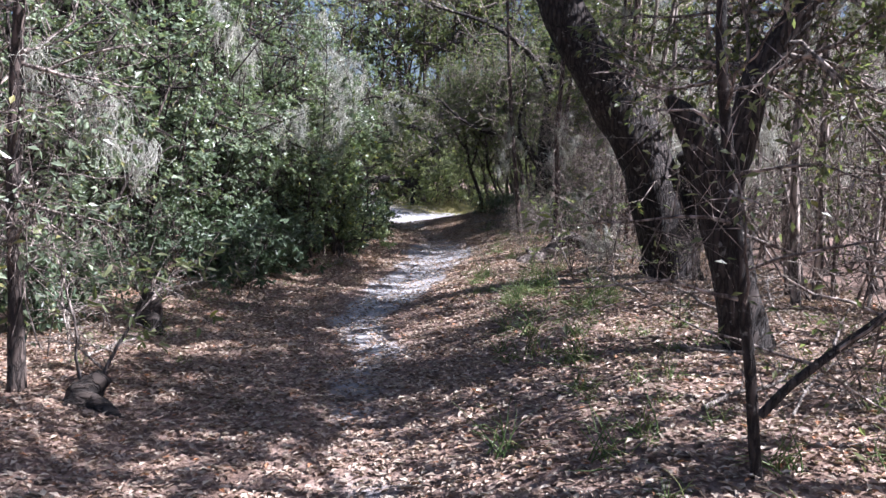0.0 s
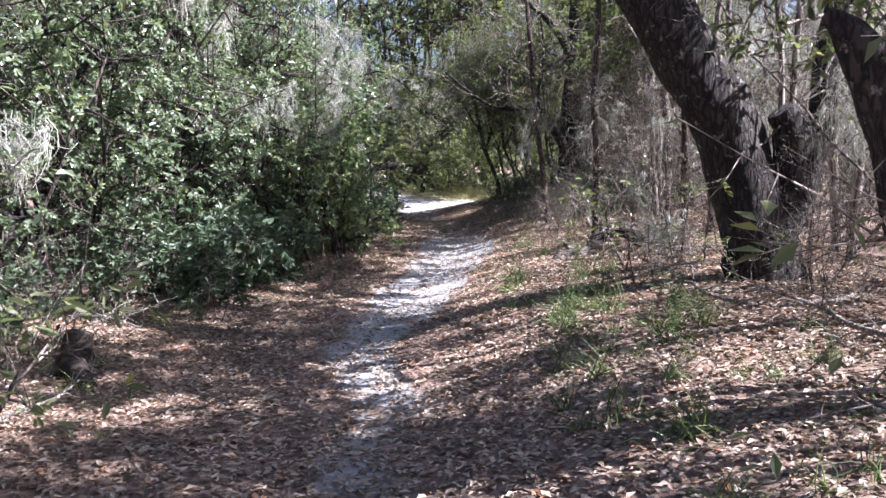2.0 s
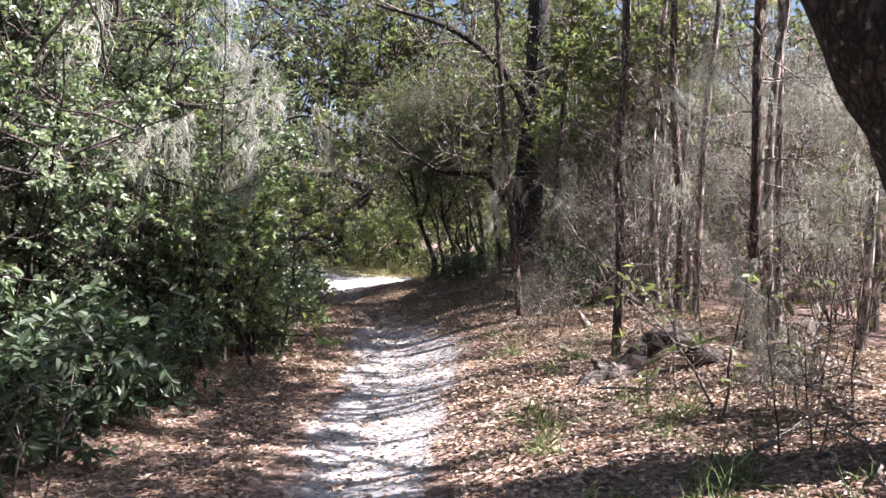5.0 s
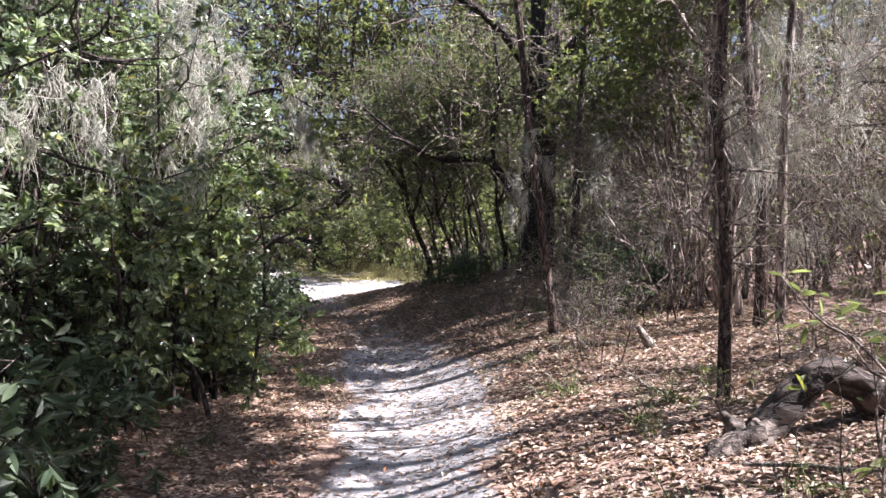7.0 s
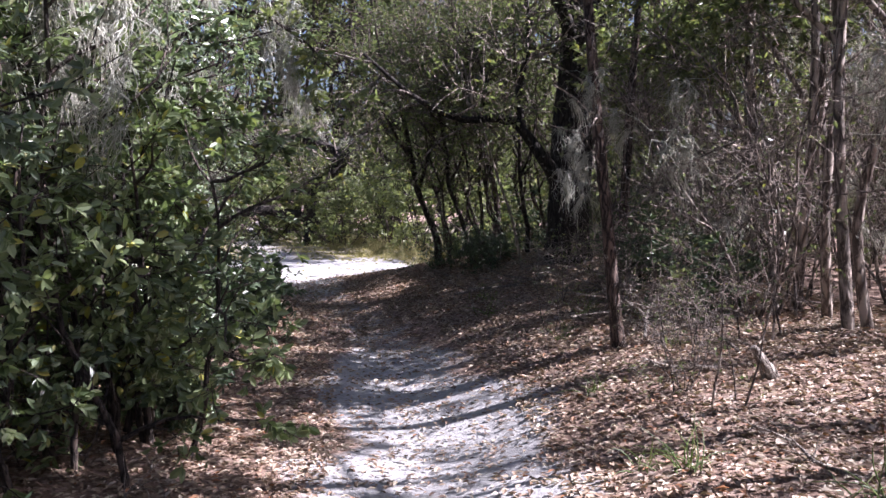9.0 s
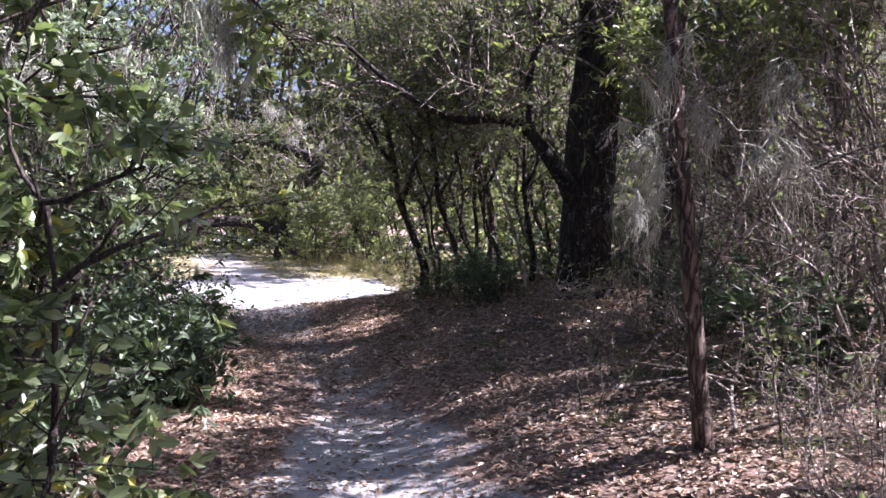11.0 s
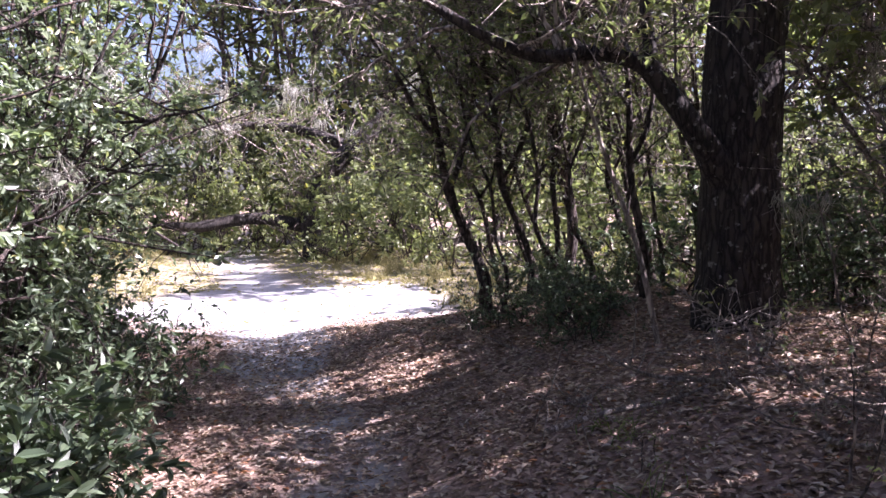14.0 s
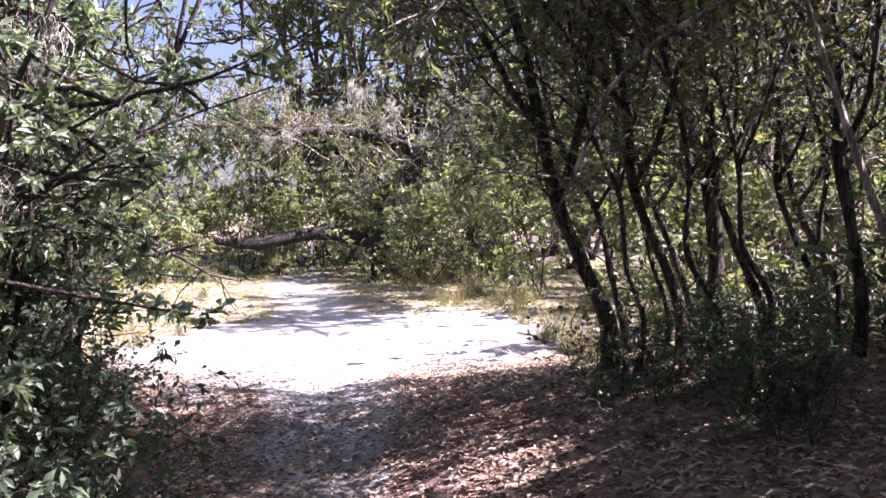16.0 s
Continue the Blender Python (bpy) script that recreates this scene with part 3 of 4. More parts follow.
# a leafy branch that droops over the trail
tree("young_tree", "young broad-leaved tree drooping a sunlit branch over the trail", [
    ("stem", [(-2.5, 16.9, 0.0), (-2.3, 16.9, 1.2), (-1.9, 16.9, 2.35), (-1.3, 16.8, 2.75), (-0.85, 16.6, 2.55), (-0.5, 16.5, 2.2)], [0.03, 0.026, 0.022, 0.016, 0.01, 0.004])],
    ((0,), 0.005, 12, 30, 60, 5, (0.055, 0.095), LEAF_YELLOW, (0.1, 0.25), (0.1, 0.2), (0.05, 0.12), BARK_DARK, -0.05, 0.72, 0.4, 0.3, (0, 0, -0.1), True, True), BARK_DARK, sides=8)

BROAD = [shrub("broad_leaved_shrub", "tall sunlit broad-leaved shrub leaning to the trail", h, 0.72, 6, 46, 150, 460, 9, (0.048, 0.088), LEAF_BROAD, group="broad-leaved shrubs at the trail edge", tilt=0.16, oval=True, lo=0.08, l2=(0.2, 0.45), l3=(0.08, 0.2), flat=0.2, ratio=0.5) for h in (3.3, 2.7)]
for k, (x, y, size) in enumerate(((-1.75, 14.5, 0.95), (-1.55, 15.0, 0.9), (-2.05, 15.6, 1.0), (-2.1, 13.8, 0.8), (-2.7, 17.6, 0.8))):
    put(BROAD[k % 2], x, y, rng.uniform(0, 360), size)
discard(BROAD)

# undergrowth at its foot
LOW = [shrub("evergreen_bush", "low dark green bush at the foot of the thicket", h, 0.7, 8, 26, 90, 200, 7.5, (0.05, 0.085), LEAF_LAUREL, group="undergrowth at the foot of the thicket", radius=0.01, tilt=0.45, lo=0.05, flat=0.2) for h in (1.3, 1.0)]
for k, y in enumerate(np.arange(8.0, 24.5, 0.85)):
    put(LOW[k % 2], np.interp(y, EDGE_Y, EDGE_X) + rng.uniform(0.3, 0.75), y + rng.uniform(-0.2, 0.2), rng.uniform(0, 360), rng.uniform(0.6, 1.0))
for k, (x, y, size) in enumerate(((0.98, 22.7, 0.5), (3.0, 22.5, 1.2), (3.6, 22.1, 1.3), (4.1, 21.4, 1.1), (1.5, 21.35, 0.4), (1.45, 22.0, 0.5), (1.15, 22.4, 0.42), (1.5, 21.8, 0.5), (1.8, 22.6, 0.5), (2.3, 23.2, 0.5), (3.3, 22.8, 0.6), (1.6, 23.2, 0.45), (3.1, 21.6, 0.55), (3.7, 21.4, 0.6), (4.4, 23.6, 0.8), (5.0, 24.8, 0.9), (3.3, 19.9, 0.5), (3.5, 18.6, 0.55))):
    put(LOW[k % 2], x, y, rng.uniform(0, 360), size)
discard(LOW)

# low broad-leaved bushes in front of it
LAUREL = [shrub("laurel_bush", "low bright broad-leaved laurel bush at the trail edge", h, 0.6, 7, 30, 90, 200, 9, (0.09, 0.15), LEAF_LAUREL, group="low laurel bushes", radius=0.012, tilt=0.5, ratio=0.36, oval=True, flat=0.25) for h in (1.15, 1.0)]
for k, (x, y, size) in enumerate(((-2.6, 10.6, 0.75), (-2.35, 11.5, 0.85), (-2.1, 12.3, 0.6), (-1.6, 15.4, 0.5), (-1.75, 16.8, 0.6), (-1.4, 18.9, 0.6), (-1.75, 18.0, 0.7), (-2.6, 22.4, 0.8), (-3.2, 24.2, 1.0), (-3.2, 7.4, 0.7), (-1.55, 18.6, 0.6), (-1.6, 19.4, 0.62), (2.6, 17.2, 0.6), (2.5, 18.6, 0.6))):
    put(LAUREL[k % 2], x, y, rng.uniform(0, 360), size)
discard(LAUREL)

# ---- grey twiggy thicket on the bank ----
THICK = [shrub("bare_shrub", "bare grey twiggy shrub tangled on the bank", h, sp, st, 50, 300, 800, 0.5, (0.035, 0.065), LEAF_OAK, BARK_GREY, group="grey thicket on the bank", radius=0.016, tilt=0.35) for h, sp, st in ((2.7, 1.0, 8), (3.6, 1.1, 7))]
for k, (x, y) in enumerate(((3.8, 4.4), (3.5, 7.2), (4.2, 8.6), (7.2, 13.4), (5.4, 16.0), (4.2, 17.0), (3.0, 18.0), (3.9, 18.8), (3.9, 20.4), (5.6, 9), (4.8, 22.0), (3.6, 25.5), (-3.8, 5.9), (-4.1, 7.0), (5.0, 13.7), (4.8, 15.0), (5.0, 12.4), (3.7, 17.5), (5.6, 14.6), (6.0, 13.0), (5.6, 17.2), (5.0, 18.2), (5.9, 11.4), (4.6, 10.2), (2.9, 16.9), (3.7, 19.6), (4.4, 5.6), (3.3, 7.9), (6.6, 7.4), (6.9, 10.2), (7.0, 17.4), (6.6, 19.6), (6.4, 4.6), (8.4, 18.2))):
    put(THICK[k % 2], x, y, rng.uniform(0, 360), rng.uniform(0.85, 1.15) * (1.4 if x > 6 else 1))
for x, y, size in ((1.35, 14.7, 0.3), (2.3, 8.0, 0.4), (1.9, 17.6, 0.4)):
    put(THICK[0], x, y, rng.uniform(0, 360), size)
discard(THICK)
BARE = [shrub("bare_tree", "tall bare grey moss-hung tree in the thicket", h, 1.2, 4, 60, 330, 950, 0.6, (0.04, 0.07), LEAF_OAK, BARK_GREY, group="bare trees in the thicket", category="tree", radius=0.03, tilt=0.14, lo=0.15) for h in (5.2, 6.2)]
for k, (x, y) in enumerate(((5.4, 18.4), (6.3, 19.6), (7.2, 21.4), (7.9, 18.4), (8.8, 20.7))):
    put(BARE[k % 2], x, y, rng.uniform(0, 360), rng.uniform(0.85, 1.1))
discard(BARE)

# slender pines scattered behind the thicket, added to stripe the trail with shade
SLIM = []
for h in (7.5, 9.0):
    SLIM.append(tree("pine_tree", "tall slender brown pine standing in the woods", [("trunk", [(0, 0, -0.1), (0.05, 0.02, 1.5), (-0.06, 0.05, 3.5), (0.05, 0, h * 0.75), (0, 0, h)], [0.09, 0.07, 0.06, 0.045, 0.012])],
                     ((0,), 0.014, 16, 40, 80, 30, (0.05, 0.1), LEAF_OAK, (0.5, 1.2), (0.2, 0.4), (0.12, 0.25), BARK_GREY, 0.0, 0.68, 0.45, 0.5, (0, 0, 0), False), BARK_PINE, "tall pines in the woods", sides=9, rough=0.06))
for k, (x, y) in enumerate(((4.6, 1.8), (5.8, 3.0), (6.5, 4.6), (5.2, 5.8), (7.2, 6.8), (6.6, 16.4), (7.4, 18.6), (6.4, 20.8), (7.2, 23.4), (5.6, 29.8), (4.8, 31.4), (6.2, 33.0), (5.0, 35.2))):
    put(SLIM[k % 2], x, y, rng.uniform(0, 360), rng.uniform(0.75, 1.1), (rng.uniform(-4, 4), rng.uniform(-4, 4)))
discard(SLIM)

# small oaks added: their crowns shade the trail's far side, and its far half
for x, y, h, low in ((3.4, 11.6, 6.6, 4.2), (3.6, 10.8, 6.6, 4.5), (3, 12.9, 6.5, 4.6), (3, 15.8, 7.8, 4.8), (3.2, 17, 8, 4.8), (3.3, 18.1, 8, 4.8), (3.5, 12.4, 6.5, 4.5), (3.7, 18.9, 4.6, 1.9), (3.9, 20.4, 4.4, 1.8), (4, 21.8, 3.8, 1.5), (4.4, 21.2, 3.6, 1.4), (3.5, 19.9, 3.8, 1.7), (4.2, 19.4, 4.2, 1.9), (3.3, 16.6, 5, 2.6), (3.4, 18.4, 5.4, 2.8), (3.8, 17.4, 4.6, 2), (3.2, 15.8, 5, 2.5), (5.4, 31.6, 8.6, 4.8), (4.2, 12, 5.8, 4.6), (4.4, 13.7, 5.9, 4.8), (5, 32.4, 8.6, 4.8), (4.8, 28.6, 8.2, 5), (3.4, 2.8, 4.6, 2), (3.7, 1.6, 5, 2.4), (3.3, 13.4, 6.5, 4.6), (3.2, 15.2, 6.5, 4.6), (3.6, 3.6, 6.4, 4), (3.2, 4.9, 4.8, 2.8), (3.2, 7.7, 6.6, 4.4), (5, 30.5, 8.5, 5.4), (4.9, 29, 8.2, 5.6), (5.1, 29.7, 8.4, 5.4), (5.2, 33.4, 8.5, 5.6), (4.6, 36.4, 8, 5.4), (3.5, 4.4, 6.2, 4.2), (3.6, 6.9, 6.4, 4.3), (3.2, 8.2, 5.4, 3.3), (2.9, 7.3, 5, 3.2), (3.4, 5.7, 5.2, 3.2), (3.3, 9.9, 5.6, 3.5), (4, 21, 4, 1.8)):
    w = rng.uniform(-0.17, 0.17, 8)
    # oaks near the bend: backlight is put into the yellower leaf colour
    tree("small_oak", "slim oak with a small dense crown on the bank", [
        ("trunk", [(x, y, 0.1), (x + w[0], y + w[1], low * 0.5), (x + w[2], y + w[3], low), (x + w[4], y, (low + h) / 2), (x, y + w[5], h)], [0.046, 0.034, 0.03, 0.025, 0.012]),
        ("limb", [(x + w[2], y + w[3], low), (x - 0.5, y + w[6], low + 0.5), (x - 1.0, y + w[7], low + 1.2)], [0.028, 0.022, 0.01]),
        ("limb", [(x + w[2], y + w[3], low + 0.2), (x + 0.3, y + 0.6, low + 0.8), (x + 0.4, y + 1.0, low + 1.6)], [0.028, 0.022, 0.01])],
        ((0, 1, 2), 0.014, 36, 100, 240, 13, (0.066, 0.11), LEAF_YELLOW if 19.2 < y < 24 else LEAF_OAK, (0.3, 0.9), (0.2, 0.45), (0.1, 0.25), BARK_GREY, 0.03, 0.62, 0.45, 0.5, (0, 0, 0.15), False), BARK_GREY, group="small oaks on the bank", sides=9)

# ---- woods all round ----
FAR = [shrub("woodland_tree", "leafy sunlit woodland tree in the distance", h, sp, 4, 40, 130, 330, 7.5, (0.125, 0.22), LEAF_OAK, group="woods around the trail", category="tree", radius=0.06, lo=0.12, l2=(0.4, 1.1), l3=(0.2, 0.45), fine=False, flat=0.2) for h, sp in ((8.5, 2.4), (6.0, 2.0))]
BUSHY = [shrub("woodland_shrub", "sunlit yellow-green shrub at the clearing edge", 2.6, 1.1, 7, 28, 90, 250, 8, (0.08, 0.14), LEAF_YELLOW, group="shrubs round the clearing", radius=0.018, tilt=0.4, fine=False, flat=0.2)]
spots = [(rng.uniform(-13, -9), yy, 1.1) for yy in np.arange(2, 44, 8.0)] + [(rng.uniform(13.0, 16), yy, 0.9) for yy in np.arange(1, 40, 3.6)] + [(rng.uniform(17, 20), yy, 1.3) for yy in np.arange(4, 52, 11.0)]
spots += [(xx, 45 + rng.uniform(-2.5, 4), 0.8 if -11 < xx < -4.5 else 1.6) for xx in np.arange(-14, 13, 2.2)] + [(xx, 54 + rng.uniform(-2.5, 4), 2.0) for xx in np.arange(-2, 16, 4.0)]
spots += [(-3.6, 42, 1.5), (-2.2, 48, 1.8), (0.2, 46, 1.8), (2.0, 43, 1.5), (5.5, 36, 0.8), (4.2, 41, 0.9), (8, 32, 0.8), (12.4, 31, 1.1), (10.2, 25.6, 0.95), (12.2, 28, 1.05), (10.9, 22.4, 1.0), (7.0, 35.6, 1.1), (10.2, 36, 1.3), (3.2, 38.4, 1.0), (13.5, 35, 1.3), (4.0, 32.6, 0.5), (3.6, 35.6, 0.5), (-4, -5, 1.0), (3.5, -6, 1.0), (0, -9, 1.1), (-8, -3, 1.0), (8, -4, 0.9)]
for k, (x, y, size) in enumerate(spots):
    put(FAR[0 if size > 1.4 else k % 2], x, y, rng.uniform(0, 360), size * rng.uniform(0.88, 1.12))
for x, y in ((-5.2, 27.5), (-5.6, 30), (-5.8, 32.5), (-6.2, 35.5), (2.6, 29.5), (1.8, 32.5), (1.4, 35), (3.6, 31.5), (3.2, 27.2), (4.6, 28.8), (6.2, 25.5), (6.4, 22), (7, 30), (-4.2, 41), (-1.8, 42), (0.8, 41), (6.6, 18), (6.8, 12), (0.6, 36.8), (1.7, 36.4), (-0.9, 36.4), (-0.2, 35.6), (3.6, 25.4), (4.6, 26.4), (-5.6, 38.5), (-7.2, 42), (-8.8, 39), (-3.6, 43.5), (-7.0, 33), (-8.6, 30), (-6.6, 29), (-5.4, 36.8), (-6.8, 37.4), (-8.2, 36), (-9.6, 41), (-5.2, 40.2), (-10, 37), (-9.4, 33.5), (5.4, 27.2), (6.6, 27.8), (5.8, 24.4), (-2.4, 40.6), (-3.3, 39.8), (-1.0, 40.2), (-2.6, 44), (-4.7, 39.4), (-0.2, 43.4)):
    put(BUSHY[0], x, y, rng.uniform(0, 360), rng.uniform(0.8, 1.3))
discard(FAR + BUSHY)

# ---- hanging moss ----
def moss(length, strands, thick=0.0032):
    b = Buf()
    clumps = rng.normal(size=(6, 3)) * [0.08, 0.08, 0.08]
    a = clumps[rng.integers(0, 6, strands)] + rng.normal(size=(strands, 3)) * 0.016
    P = wander(a, rand_dirs(strands) * 0.6 + [0, 0, -1.0], length * 1.5 * rng.uniform(0.15, 1.0, strands) ** 1.3, 5, 0.8, -0.38)
    P[:, :, :2] *= (1 - 0.6 * np.clip(-P[:, :, 2:] / length, 0, 1))
    tubes(b, P, thick, thick * 0.4, 3)
    return tagged(new("spanish_moss", mesh("spanish_moss", b, MOSS)), "grey wispy tuft of moss hanging from twigs", "moss", "hanging moss tufts")


TUFTS = [moss(0.28, 100, 0.0028), moss(0.4, 110, 0.0028), moss(0.56, 120, 0.0028)]
places = [(-2.13, 6.34, 1.6), (-2.5, 5.6, 2.1), (-2.2, 5.9, 1.9), (-2.95, 13.0, 2.7), (-2.5, 12.5, 2.2), (-2.1, 13.3, 2.3), (-1.7, 15.4, 2.9), (-1.6, 17.0, 3.0), (1.85, 10.3, 0.8)]
for y in np.arange(11.5, 22, 0.7):
    places.append((np.interp(y, EDGE_Y, EDGE_X) + rng.uniform(0.3, 0.8), y, rng.uniform(1.5, 4.0)))
for _ in range(75):
    y = rng.uniform(6.5, 21)
    places.append((rng.uniform(2.6, 4.6), y, rng.uniform(1.1, 4.2)))
for _ in range(40):
    places.append((rng.uniform(3.6, 5.4), rng.uniform(11.5, 17), rng.uniform(1.2, 3.4)))
for _ in range(16):
    places.append((rng.uniform(-4, 1.5), rng.uniform(36, 39.5), rng.uniform(3, 5)))
for k, p in enumerate(places):
    o = put(TUFTS[k % 3], p[0], p[1], rng.uniform(0, 360), rng.uniform(0.7, 1.2) * (1.2 if p[1] > 30 else 1), z=p[2])
FINE = moss(0.26, 220, 0.0022)
for x, y, z, size in ((1.02, 15.95, 1.78, 0.75), (1.08, 16.0, 1.62, 0.6), (0.98, 15.9, 1.5, 0.7), (1.35, 16.1, 1.95, 0.7), (1.12, 15.9, 2.15, 0.8), (1.6, 12.7, 2.2, 0.9), (1.75, 12.6, 1.9, 0.8), (1.9, 10.3, 0.85, 0.7), (1.6, 10.2, 1.05, 0.7), (1.66, 10.25, 0.8, 0.6), (1.54, 10.15, 1.2, 0.6), (-2.13, 6.34, 1.5, 0.6), (-2.3, 5.9, 1.95, 0.7), (-1.0, 16.7, 2.7, 1.2), (-0.95, 16.65, 2.45, 1.1), (-0.85, 16.6, 2.25, 0.8), (-1.72, 14.2, 2.85, 1.5), (-1.7, 14.2, 2.5, 1.4), (-1.68, 14.22, 2.15, 1.4), (-1.7, 14.2, 1.8, 1.2)):
    put(FINE, x, y, rng.uniform(0, 360), size, z=z)
CURTAIN = moss(0.7, 100, 0.0028)
hung = [(2.0, 16.55, 1.75), (2.1, 16.7, 2.2), (2.2, 12.3, 2.6), (2.5, 13.2, 3.0)]
for y in np.arange(10.5, 20, 0.9):
    put(FINE, np.interp(y, EDGE_Y, EDGE_X) + rng.uniform(0.7, 1.1), y, rng.uniform(0, 360), rng.uniform(0.8, 1.6), z=rng.uniform(1.7, 3.4))
for _ in range(36):
    hung.append((rng.uniform(3.2, 5.4), rng.uniform(9.5, 20), rng.uniform(1.7, 4.6)))
for p in hung:
    put(CURTAIN, p[0], p[1], rng.uniform(0, 360), rng.uniform(0.6, 1.1), z=p[2])
discard(TUFTS + [FINE, CURTAIN])

# ---- on the forest floor ----
def litter(name, label, n, xs, ys, size, mat, keep):
    b = Buf()
    x, y = rng.uniform(*xs, n), rng.uniform(*ys, n)
    ok = rng.uniform(size=n) < keep(x, y)
    x, y = x[ok], y[ok]
    m = len(x)
    turn = rng.uniform(0, 2 * np.pi, m)
    way = unit(np.stack([np.cos(turn), np.sin(turn), rng.normal(size=m) * 0.22], -1))
    at = np.stack([x, y, ground_z(x, y) + rng.uniform(0.003, 0.02, m)], -1)
    leaves(b, at, way, rng.uniform(*size, m), 0.5, 0.8, 0.35)
    return tagged(new(name, mesh(name, b, mat, False)), label, "leaf litter", kind="stuff")


def litter_share(x, y):
    d = np.abs(x - trail(y))
    on = np.interp(y, [0, 6, 10, 18, 20, 24, 26], [1.0, 0.9, 0.25, 0.22, 0.7, 0.6, 0.03])
    return np.where(d < 0.55, on, 1.0) * ease((27 - y) / 2.5)


litter("leaf_litter", "dry pinkish-brown oak leaves strewn over the floor", 270000, (-3.4, 3.8), (1.5, 27), (0.024, 0.06), LEAF_DRY, litter_share)


litter("leaf_litter", "sparse dry leaves and straw round the clearing", 16000, (-7, 5), (26, 41), (0.05, 0.12), STRAW, lambda x, y: np.where(np.hypot((x + 1.0) / 2.3, (y - 27.2) / 3.0) < 1.1, 0.04, np.where(np.abs(x - trail(y)) < 0.7, 0.1, 1.0)))


def grass(blades, height, mat, name, label, group):
    b = Buf()
    a = np.c_[rng.normal(size=(blades, 2)) * 0.05, np.full(blades, -0.01)]
    P = wander(a, np.c_[rng.normal(size=(blades, 2)) * 0.55, np.ones(blades)], height * rng.uniform(0.5, 1, blades), 4, 0.18, -0.16)
    tubes(b, P, 0.004, 0.0008, 3)
    return tagged(new(name, mesh(name, b, mat)), label, "grass", group)


TUFT = [grass(22, 0.32, GRASS, "grass_tuft", "small green grass tuft on the leafy bank", "grass tufts"), grass(14, 0.24, GRASS, "grass_tuft", "small green grass tuft on the leafy bank", "grass tufts")]
for k in range(95):
    y = rng.uniform(3.0, 11.0) if k < 75 else rng.uniform(12, 20)
    put(TUFT[k % 2], trail(y) + rng.uniform(0.95, 2.5), y, rng.uniform(0, 360), rng.uniform(0.6, 1.2))
for x, y in ((0.81, 8.57), (0.74, 8.18), (0.56, 7.08), (0.65, 5.98), (0.77, 8.77), (0.79, 3.97), (0.36, 4.33), (0.9, 8.3), (0.7, 7.9), (1.0, 6.4), (0.9, 5.6)):
    put(TUFT[0], x, y, rng.uniform(0, 360), rng.uniform(0.9, 1.25))
for k in range(18):
    y = rng.uniform(6, 16)
    put(TUFT[k % 2], trail(y) - rng.uniform(1.2, 2.0), y, rng.uniform(0, 360), rng.uniform(0.5, 0.9))
DRY = [grass(40, 0.45, STRAW, "dry_grass_tuft", "straw-coloured grass tuft at the clearing edge", "dry grass round the clearing")]
for k in range(120):
    y = rng.uniform(25.5, 40)
    side = 1 if rng.uniform() < 0.6 else -1
    put(DRY[0], trail(y) + side * rng.uniform(1.7, 3.6) + (0.5 if y < 30 and side > 0 else 0), y, rng.uniform(0, 360), rng.uniform(0.6, 1.4))
discard(TUFT + DRY)


def fallen(name, label, lines, mat, twigs=0, group=""):
    ob = thing(name, label, "dead wood", group)
    last = []
    for k, (piece, pts, radii) in enumerate(lines):
        b = Buf()
        P = bole(b, pts, radii, 12, 0.45 if piece == "splintered_root" else 0.2, k + len(label))
        part(piece, b, WOOD_GREY if piece == "splintered_root" else mat, ob, "grey splintered wood" if piece == "splintered_root" else "")
        last.append(P[np.linspace(0, len(P) - 1, 9).astype(int)])
    if twigs:
        b = Buf()
        a, d, _ = pick(np.stack(last), twigs, 0.2, 1.0)
        tubes(b, wander(a, d * 0.6 + rand_dirs(twigs) * [1, 1, 0.6], rng.uniform(0.12, 0.45, twigs), 4, 0.35, -0.05), 0.006, 0.002, 4)
        part("twigwork", b, mat, ob, kind="stuff")
    return ob


fallen("fallen_log", "weathered arched fallen limb on the leafy bank", [
    ("log", [(1.02, 11.66, 0.3), (1.2, 11.68, 0.32), (1.36, 11.7, 0.44), (1.5, 11.7, 0.59), (1.64, 11.7, 0.67), (1.82, 11.72, 0.6), (2.04, 11.78, 0.48), (2.3, 11.9, 0.42), (2.7, 12.1, 0.42)], [0.06, 0.09, 0.08, 0.075, 0.075, 0.085, 0.09, 0.09, 0.06]),
    ("splintered_root", [(1.3, 11.62, 0.4), (1.16, 11.55, 0.4), (1.02, 11.5, 0.36), (0.86, 11.44, 0.24)], [0.08, 0.07, 0.05, 0.015]),
    ("splintered_root", [(1.24, 11.62, 0.36), (1.16, 11.62, 0.44), (1.09, 11.62, 0.53)], [0.075, 0.055, 0.01]),
    ("splintered_root", [(1.25, 11.6, 0.34), (1.28, 11.5, 0.27), (1.32, 11.42, 0.2)], [0.06, 0.04, 0.015])], WOOD_DEAD)
fallen("tree_stump", "pale splintered leaning stump among leaves", [("stump", [(1.95, 14.75, 0.25), (1.86, 14.75, 0.42), (1.76, 14.75, 0.57)], [0.055, 0.042, 0.02])], WOOD_PALE)
fallen("tree_stump", "low grey rotten stump with spreading roots", [("stump", [(-2.5, 7.7, -0.05), (-2.47, 7.7, 0.15), (-2.42, 7.72, 0.36)], [0.18, 0.12, 0.08]), ("root", [(-2.45, 7.65, 0.2), (-2.32, 7.5, 0.12), (-2.2, 7.4, -0.02)], [0.06, 0.05, 0.03])], WOOD_DEAD)
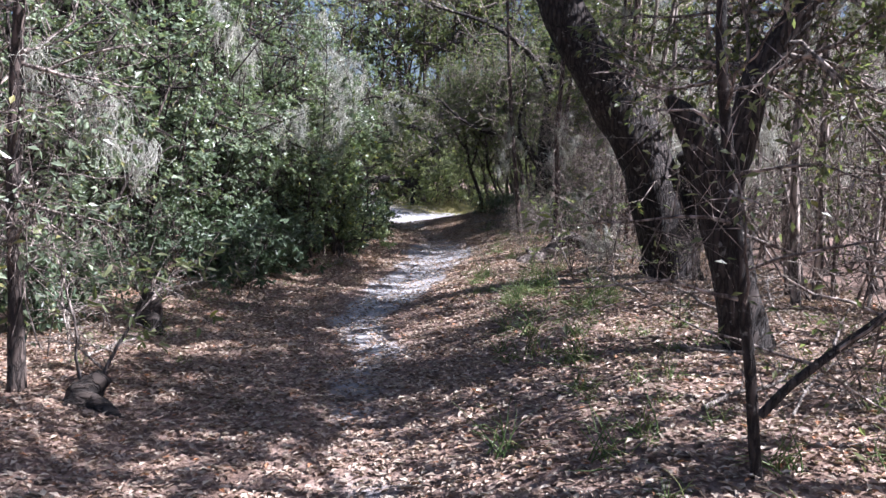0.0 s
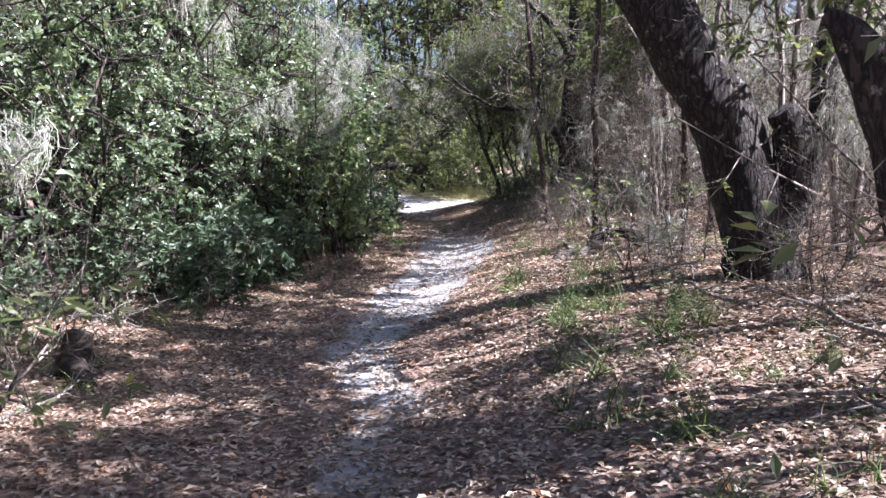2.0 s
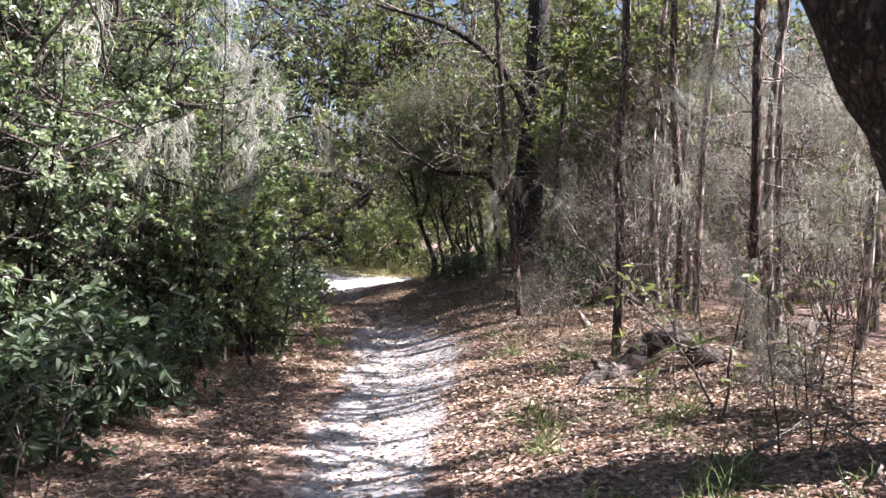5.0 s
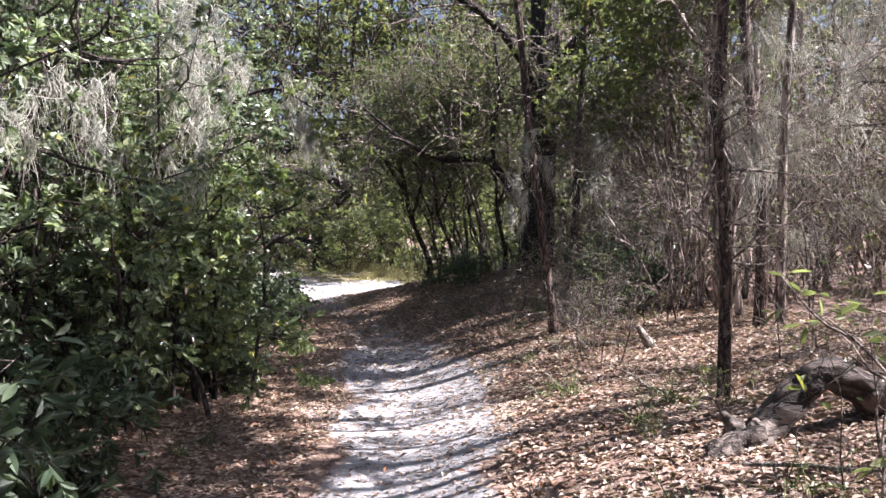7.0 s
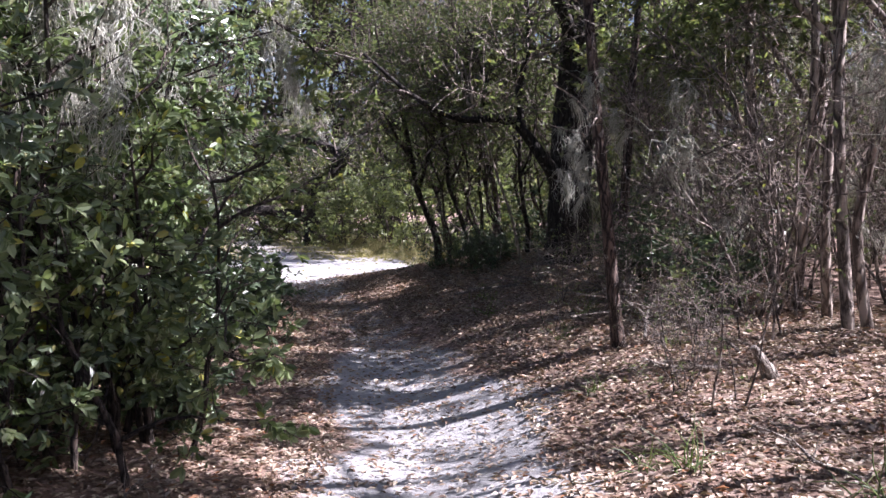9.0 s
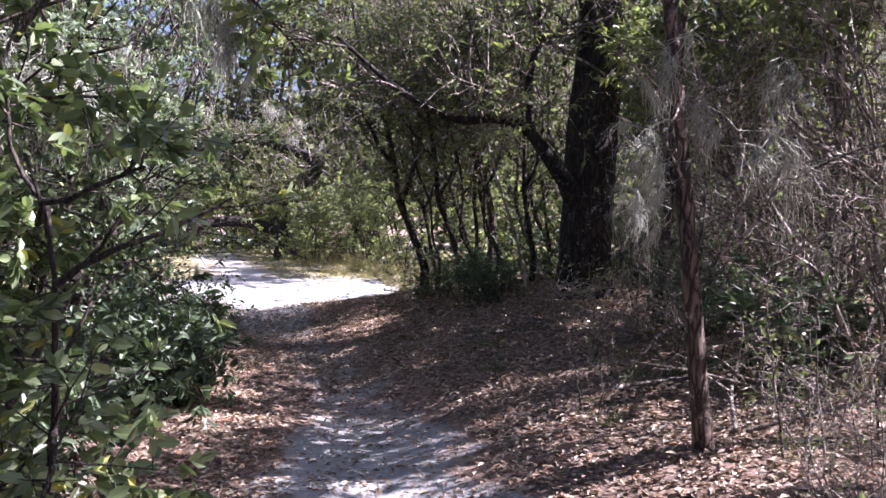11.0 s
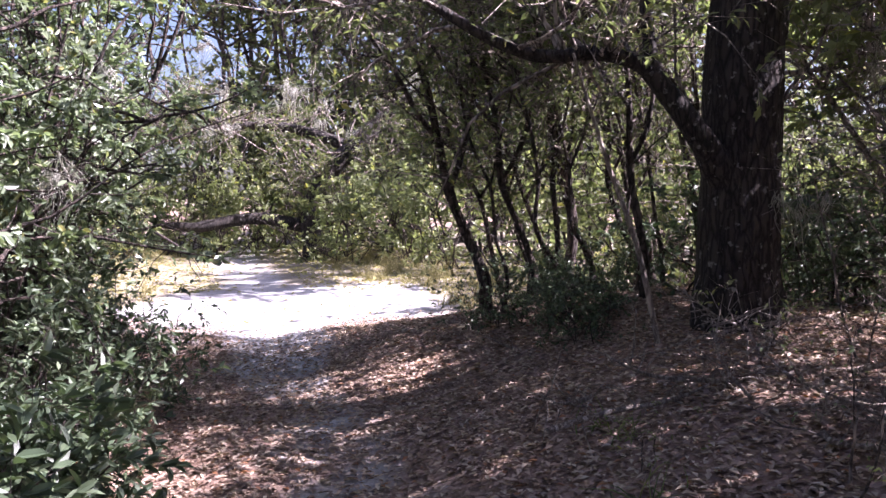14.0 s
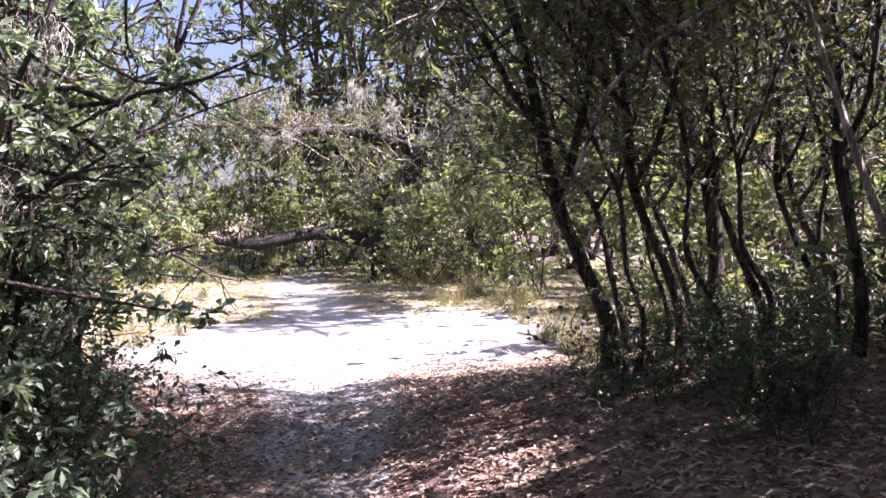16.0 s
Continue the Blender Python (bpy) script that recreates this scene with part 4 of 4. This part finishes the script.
fallen("tree_stump", "low grey rotten stump beside the trail", [("stump", [(-2.1, 5.3, -0.05), (-2.05, 5.3, 0.1), (-1.95, 5.32, 0.22)], [0.14, 0.1, 0.05]), ("root", [(-2.1, 5.3, 0.1), (-1.9, 5.2, 0.06), (-1.75, 5.1, -0.01)], [0.05, 0.04, 0.03])], WOOD_DEAD)
fallen("fallen_log", "dark rotting log lying in the thicket", [("log", [(2.2, 13.6, 0.36), (3.0, 13.9, 0.4), (4.2, 14.1, 0.4)], [0.09, 0.1, 0.08])], WOOD_DEAD)
for x, y, turn, size in ((1.2, 19.4, 20, 1.0), (1.5, 19.7, 150, 0.9), (1.0, 19.9, 240, 0.8), (1.3, 9.3, 30, 0.8), (1.7, 8.2, 100, 0.9), (1.25, 11.0, 310, 0.7), (1.9, 13.5, 60, 0.9), (1.6, 17.2, 10, 0.9), (1.5, 15.0, 200, 0.8), (2.0, 7.0, 120, 1.0), (1.6, 4.6, 40, 0.8), (-2.3, 6.8, 70, 0.8), (-2.0, 9.4, 330, 0.7), (-1.5, 13.8, 80, 0.6), (0.9, 21.8, 130, 0.6), (1.8, 18.4, 280, 0.9), (1.9, 6.6, 250, 0.7), (2.3, 7.6, 15, 0.9), (1.5, 8.8, 75, 0.6), (2.2, 10.4, 190, 0.9), (1.3, 13.3, 110, 0.6), (1.7, 5.4, 300, 0.7)):
    z = on_ground(x, y)
    bend = rng.uniform(-0.12, 0.12, 4)
    o = fallen("fallen_branch", "bleached crooked dead branch lying on leaves", [("branch", [(-0.5, bend[0], 0.02), (-0.15, bend[1], 0.06), (0.2, bend[2], 0.1), (0.55, bend[3], 0.2)], [0.016, 0.014, 0.01, 0.005])], WOOD_PALE, 14, "dead branches on the bank")
    o.matrix_basis = pose(x, y, z, 0, 0, turn) @ Matrix.Scale(size, 4)

# yellow-green sapling and leafy sprouts on the bank
BRUSH = fallen("dead_brush", "tangled pale dead brush lying on the bank", [
    ("branch", [(-0.45, -0.1, 0.02), (-0.1, 0.05, 0.16), (0.25, 0.1, 0.3), (0.5, 0.05, 0.5)], [0.012, 0.01, 0.007, 0.003]),
    ("branch", [(0.4, -0.3, 0.02), (0.1, -0.1, 0.14), (-0.2, 0.2, 0.25), (-0.4, 0.45, 0.3)], [0.011, 0.009, 0.006, 0.003])], WOOD_PALE, 46, "dead brush on the bank")
for x, y, turn, size in ((2.1, 18.0, 20, 1.0), (1.8, 18.7, 140, 0.8), (2.3, 19.0, 260, 1.1), (1.7, 19.6, 70, 0.7), (2.0, 20.2, 190, 0.8), (2.0, 15.9, 310, 0.9), (1.9, 16.6, 45, 1.0), (2.5, 17.3, 100, 1.1), (2.2, 12.9, 215, 0.7), (1.9, 9.9, 80, 0.8), (2.2, 10.8, 10, 0.9), (1.6, 9.4, 170, 0.6), (2.4, 6.6, 300, 0.9), (1.9, 4.4, 30, 0.7), (-2.4, 6.2, 120, 0.8), (-2.7, 8.9, 240, 0.8)):
    put(BRUSH, x, y, turn, size)
discard([BRUSH])

THIN = shrub("sapling", "spindly grey sapling with few small leaves", 1.5, 0.45, 3, 14, 46, 90, 0.9, (0.035, 0.06), LEAF_BROAD, BARK_GREY, group="spindly saplings on the bank", radius=0.009, tilt=0.16, lo=0.3)
for x, y, size in ((1.35, 14.3, 0.7), (2.5, 13.4, 0.9), (1.75, 15.6, 0.7), (2.4, 15.8, 1.0), (2.5, 19.5, 0.9), (2.2, 17.5, 0.8), (1.35, 10.8, 0.6), (1.9, 10.0, 0.9), (2.4, 11.0, 1.0), (1.5, 9.3, 0.6), (1.2, 16.9, 0.5), (1.6, 18.3, 0.6), (-2.7, 6.6, 0.9), (-2.9, 8.2, 0.8), (-2.2, 9.9, 0.6)):
    put(THIN, x, y, rng.uniform(0, 360), size)
discard([THIN])
SAP = [shrub("sapling", "sunlit yellow-green leafy sapling on the bank", 1.3, 0.35, 2, 10, 22, 36, 3, (0.05, 0.1), LEAF_YELLOW, BARK_GREY, group="saplings on the bank", radius=0.012, tilt=0.2, lo=0.45, ratio=0.34, oval=True)]
for x, y, size in ((1.6, 10.2, 0.95), (2.1, 8.6, 0.45), (1.3, 12.0, 0.35), (2.1, 16.2, 0.6), (2.9, 19.4, 1.0), (-2.4, 5.7, 1.1), (-2.6, 7.2, 0.6), (1.1, 19.0, 0.3), (1.9, 20.0, 0.5), (2.3, 4.6, 0.5), (-2.2, 6.2, 0.3), (-2.0, 7.0, 0.22), (-2.4, 7.7, 0.3), (-1.9, 8.6, 0.2), (-2.2, 9.2, 0.28), (1.4, 7.4, 0.22), (1.2, 5.2, 0.2), (1.6, 12.4, 0.25), (1.2, 14.6, 0.25), (1.5, 17.8, 0.3)):
    put(SAP[0], x, y, rng.uniform(0, 360), size)
discard(SAP)
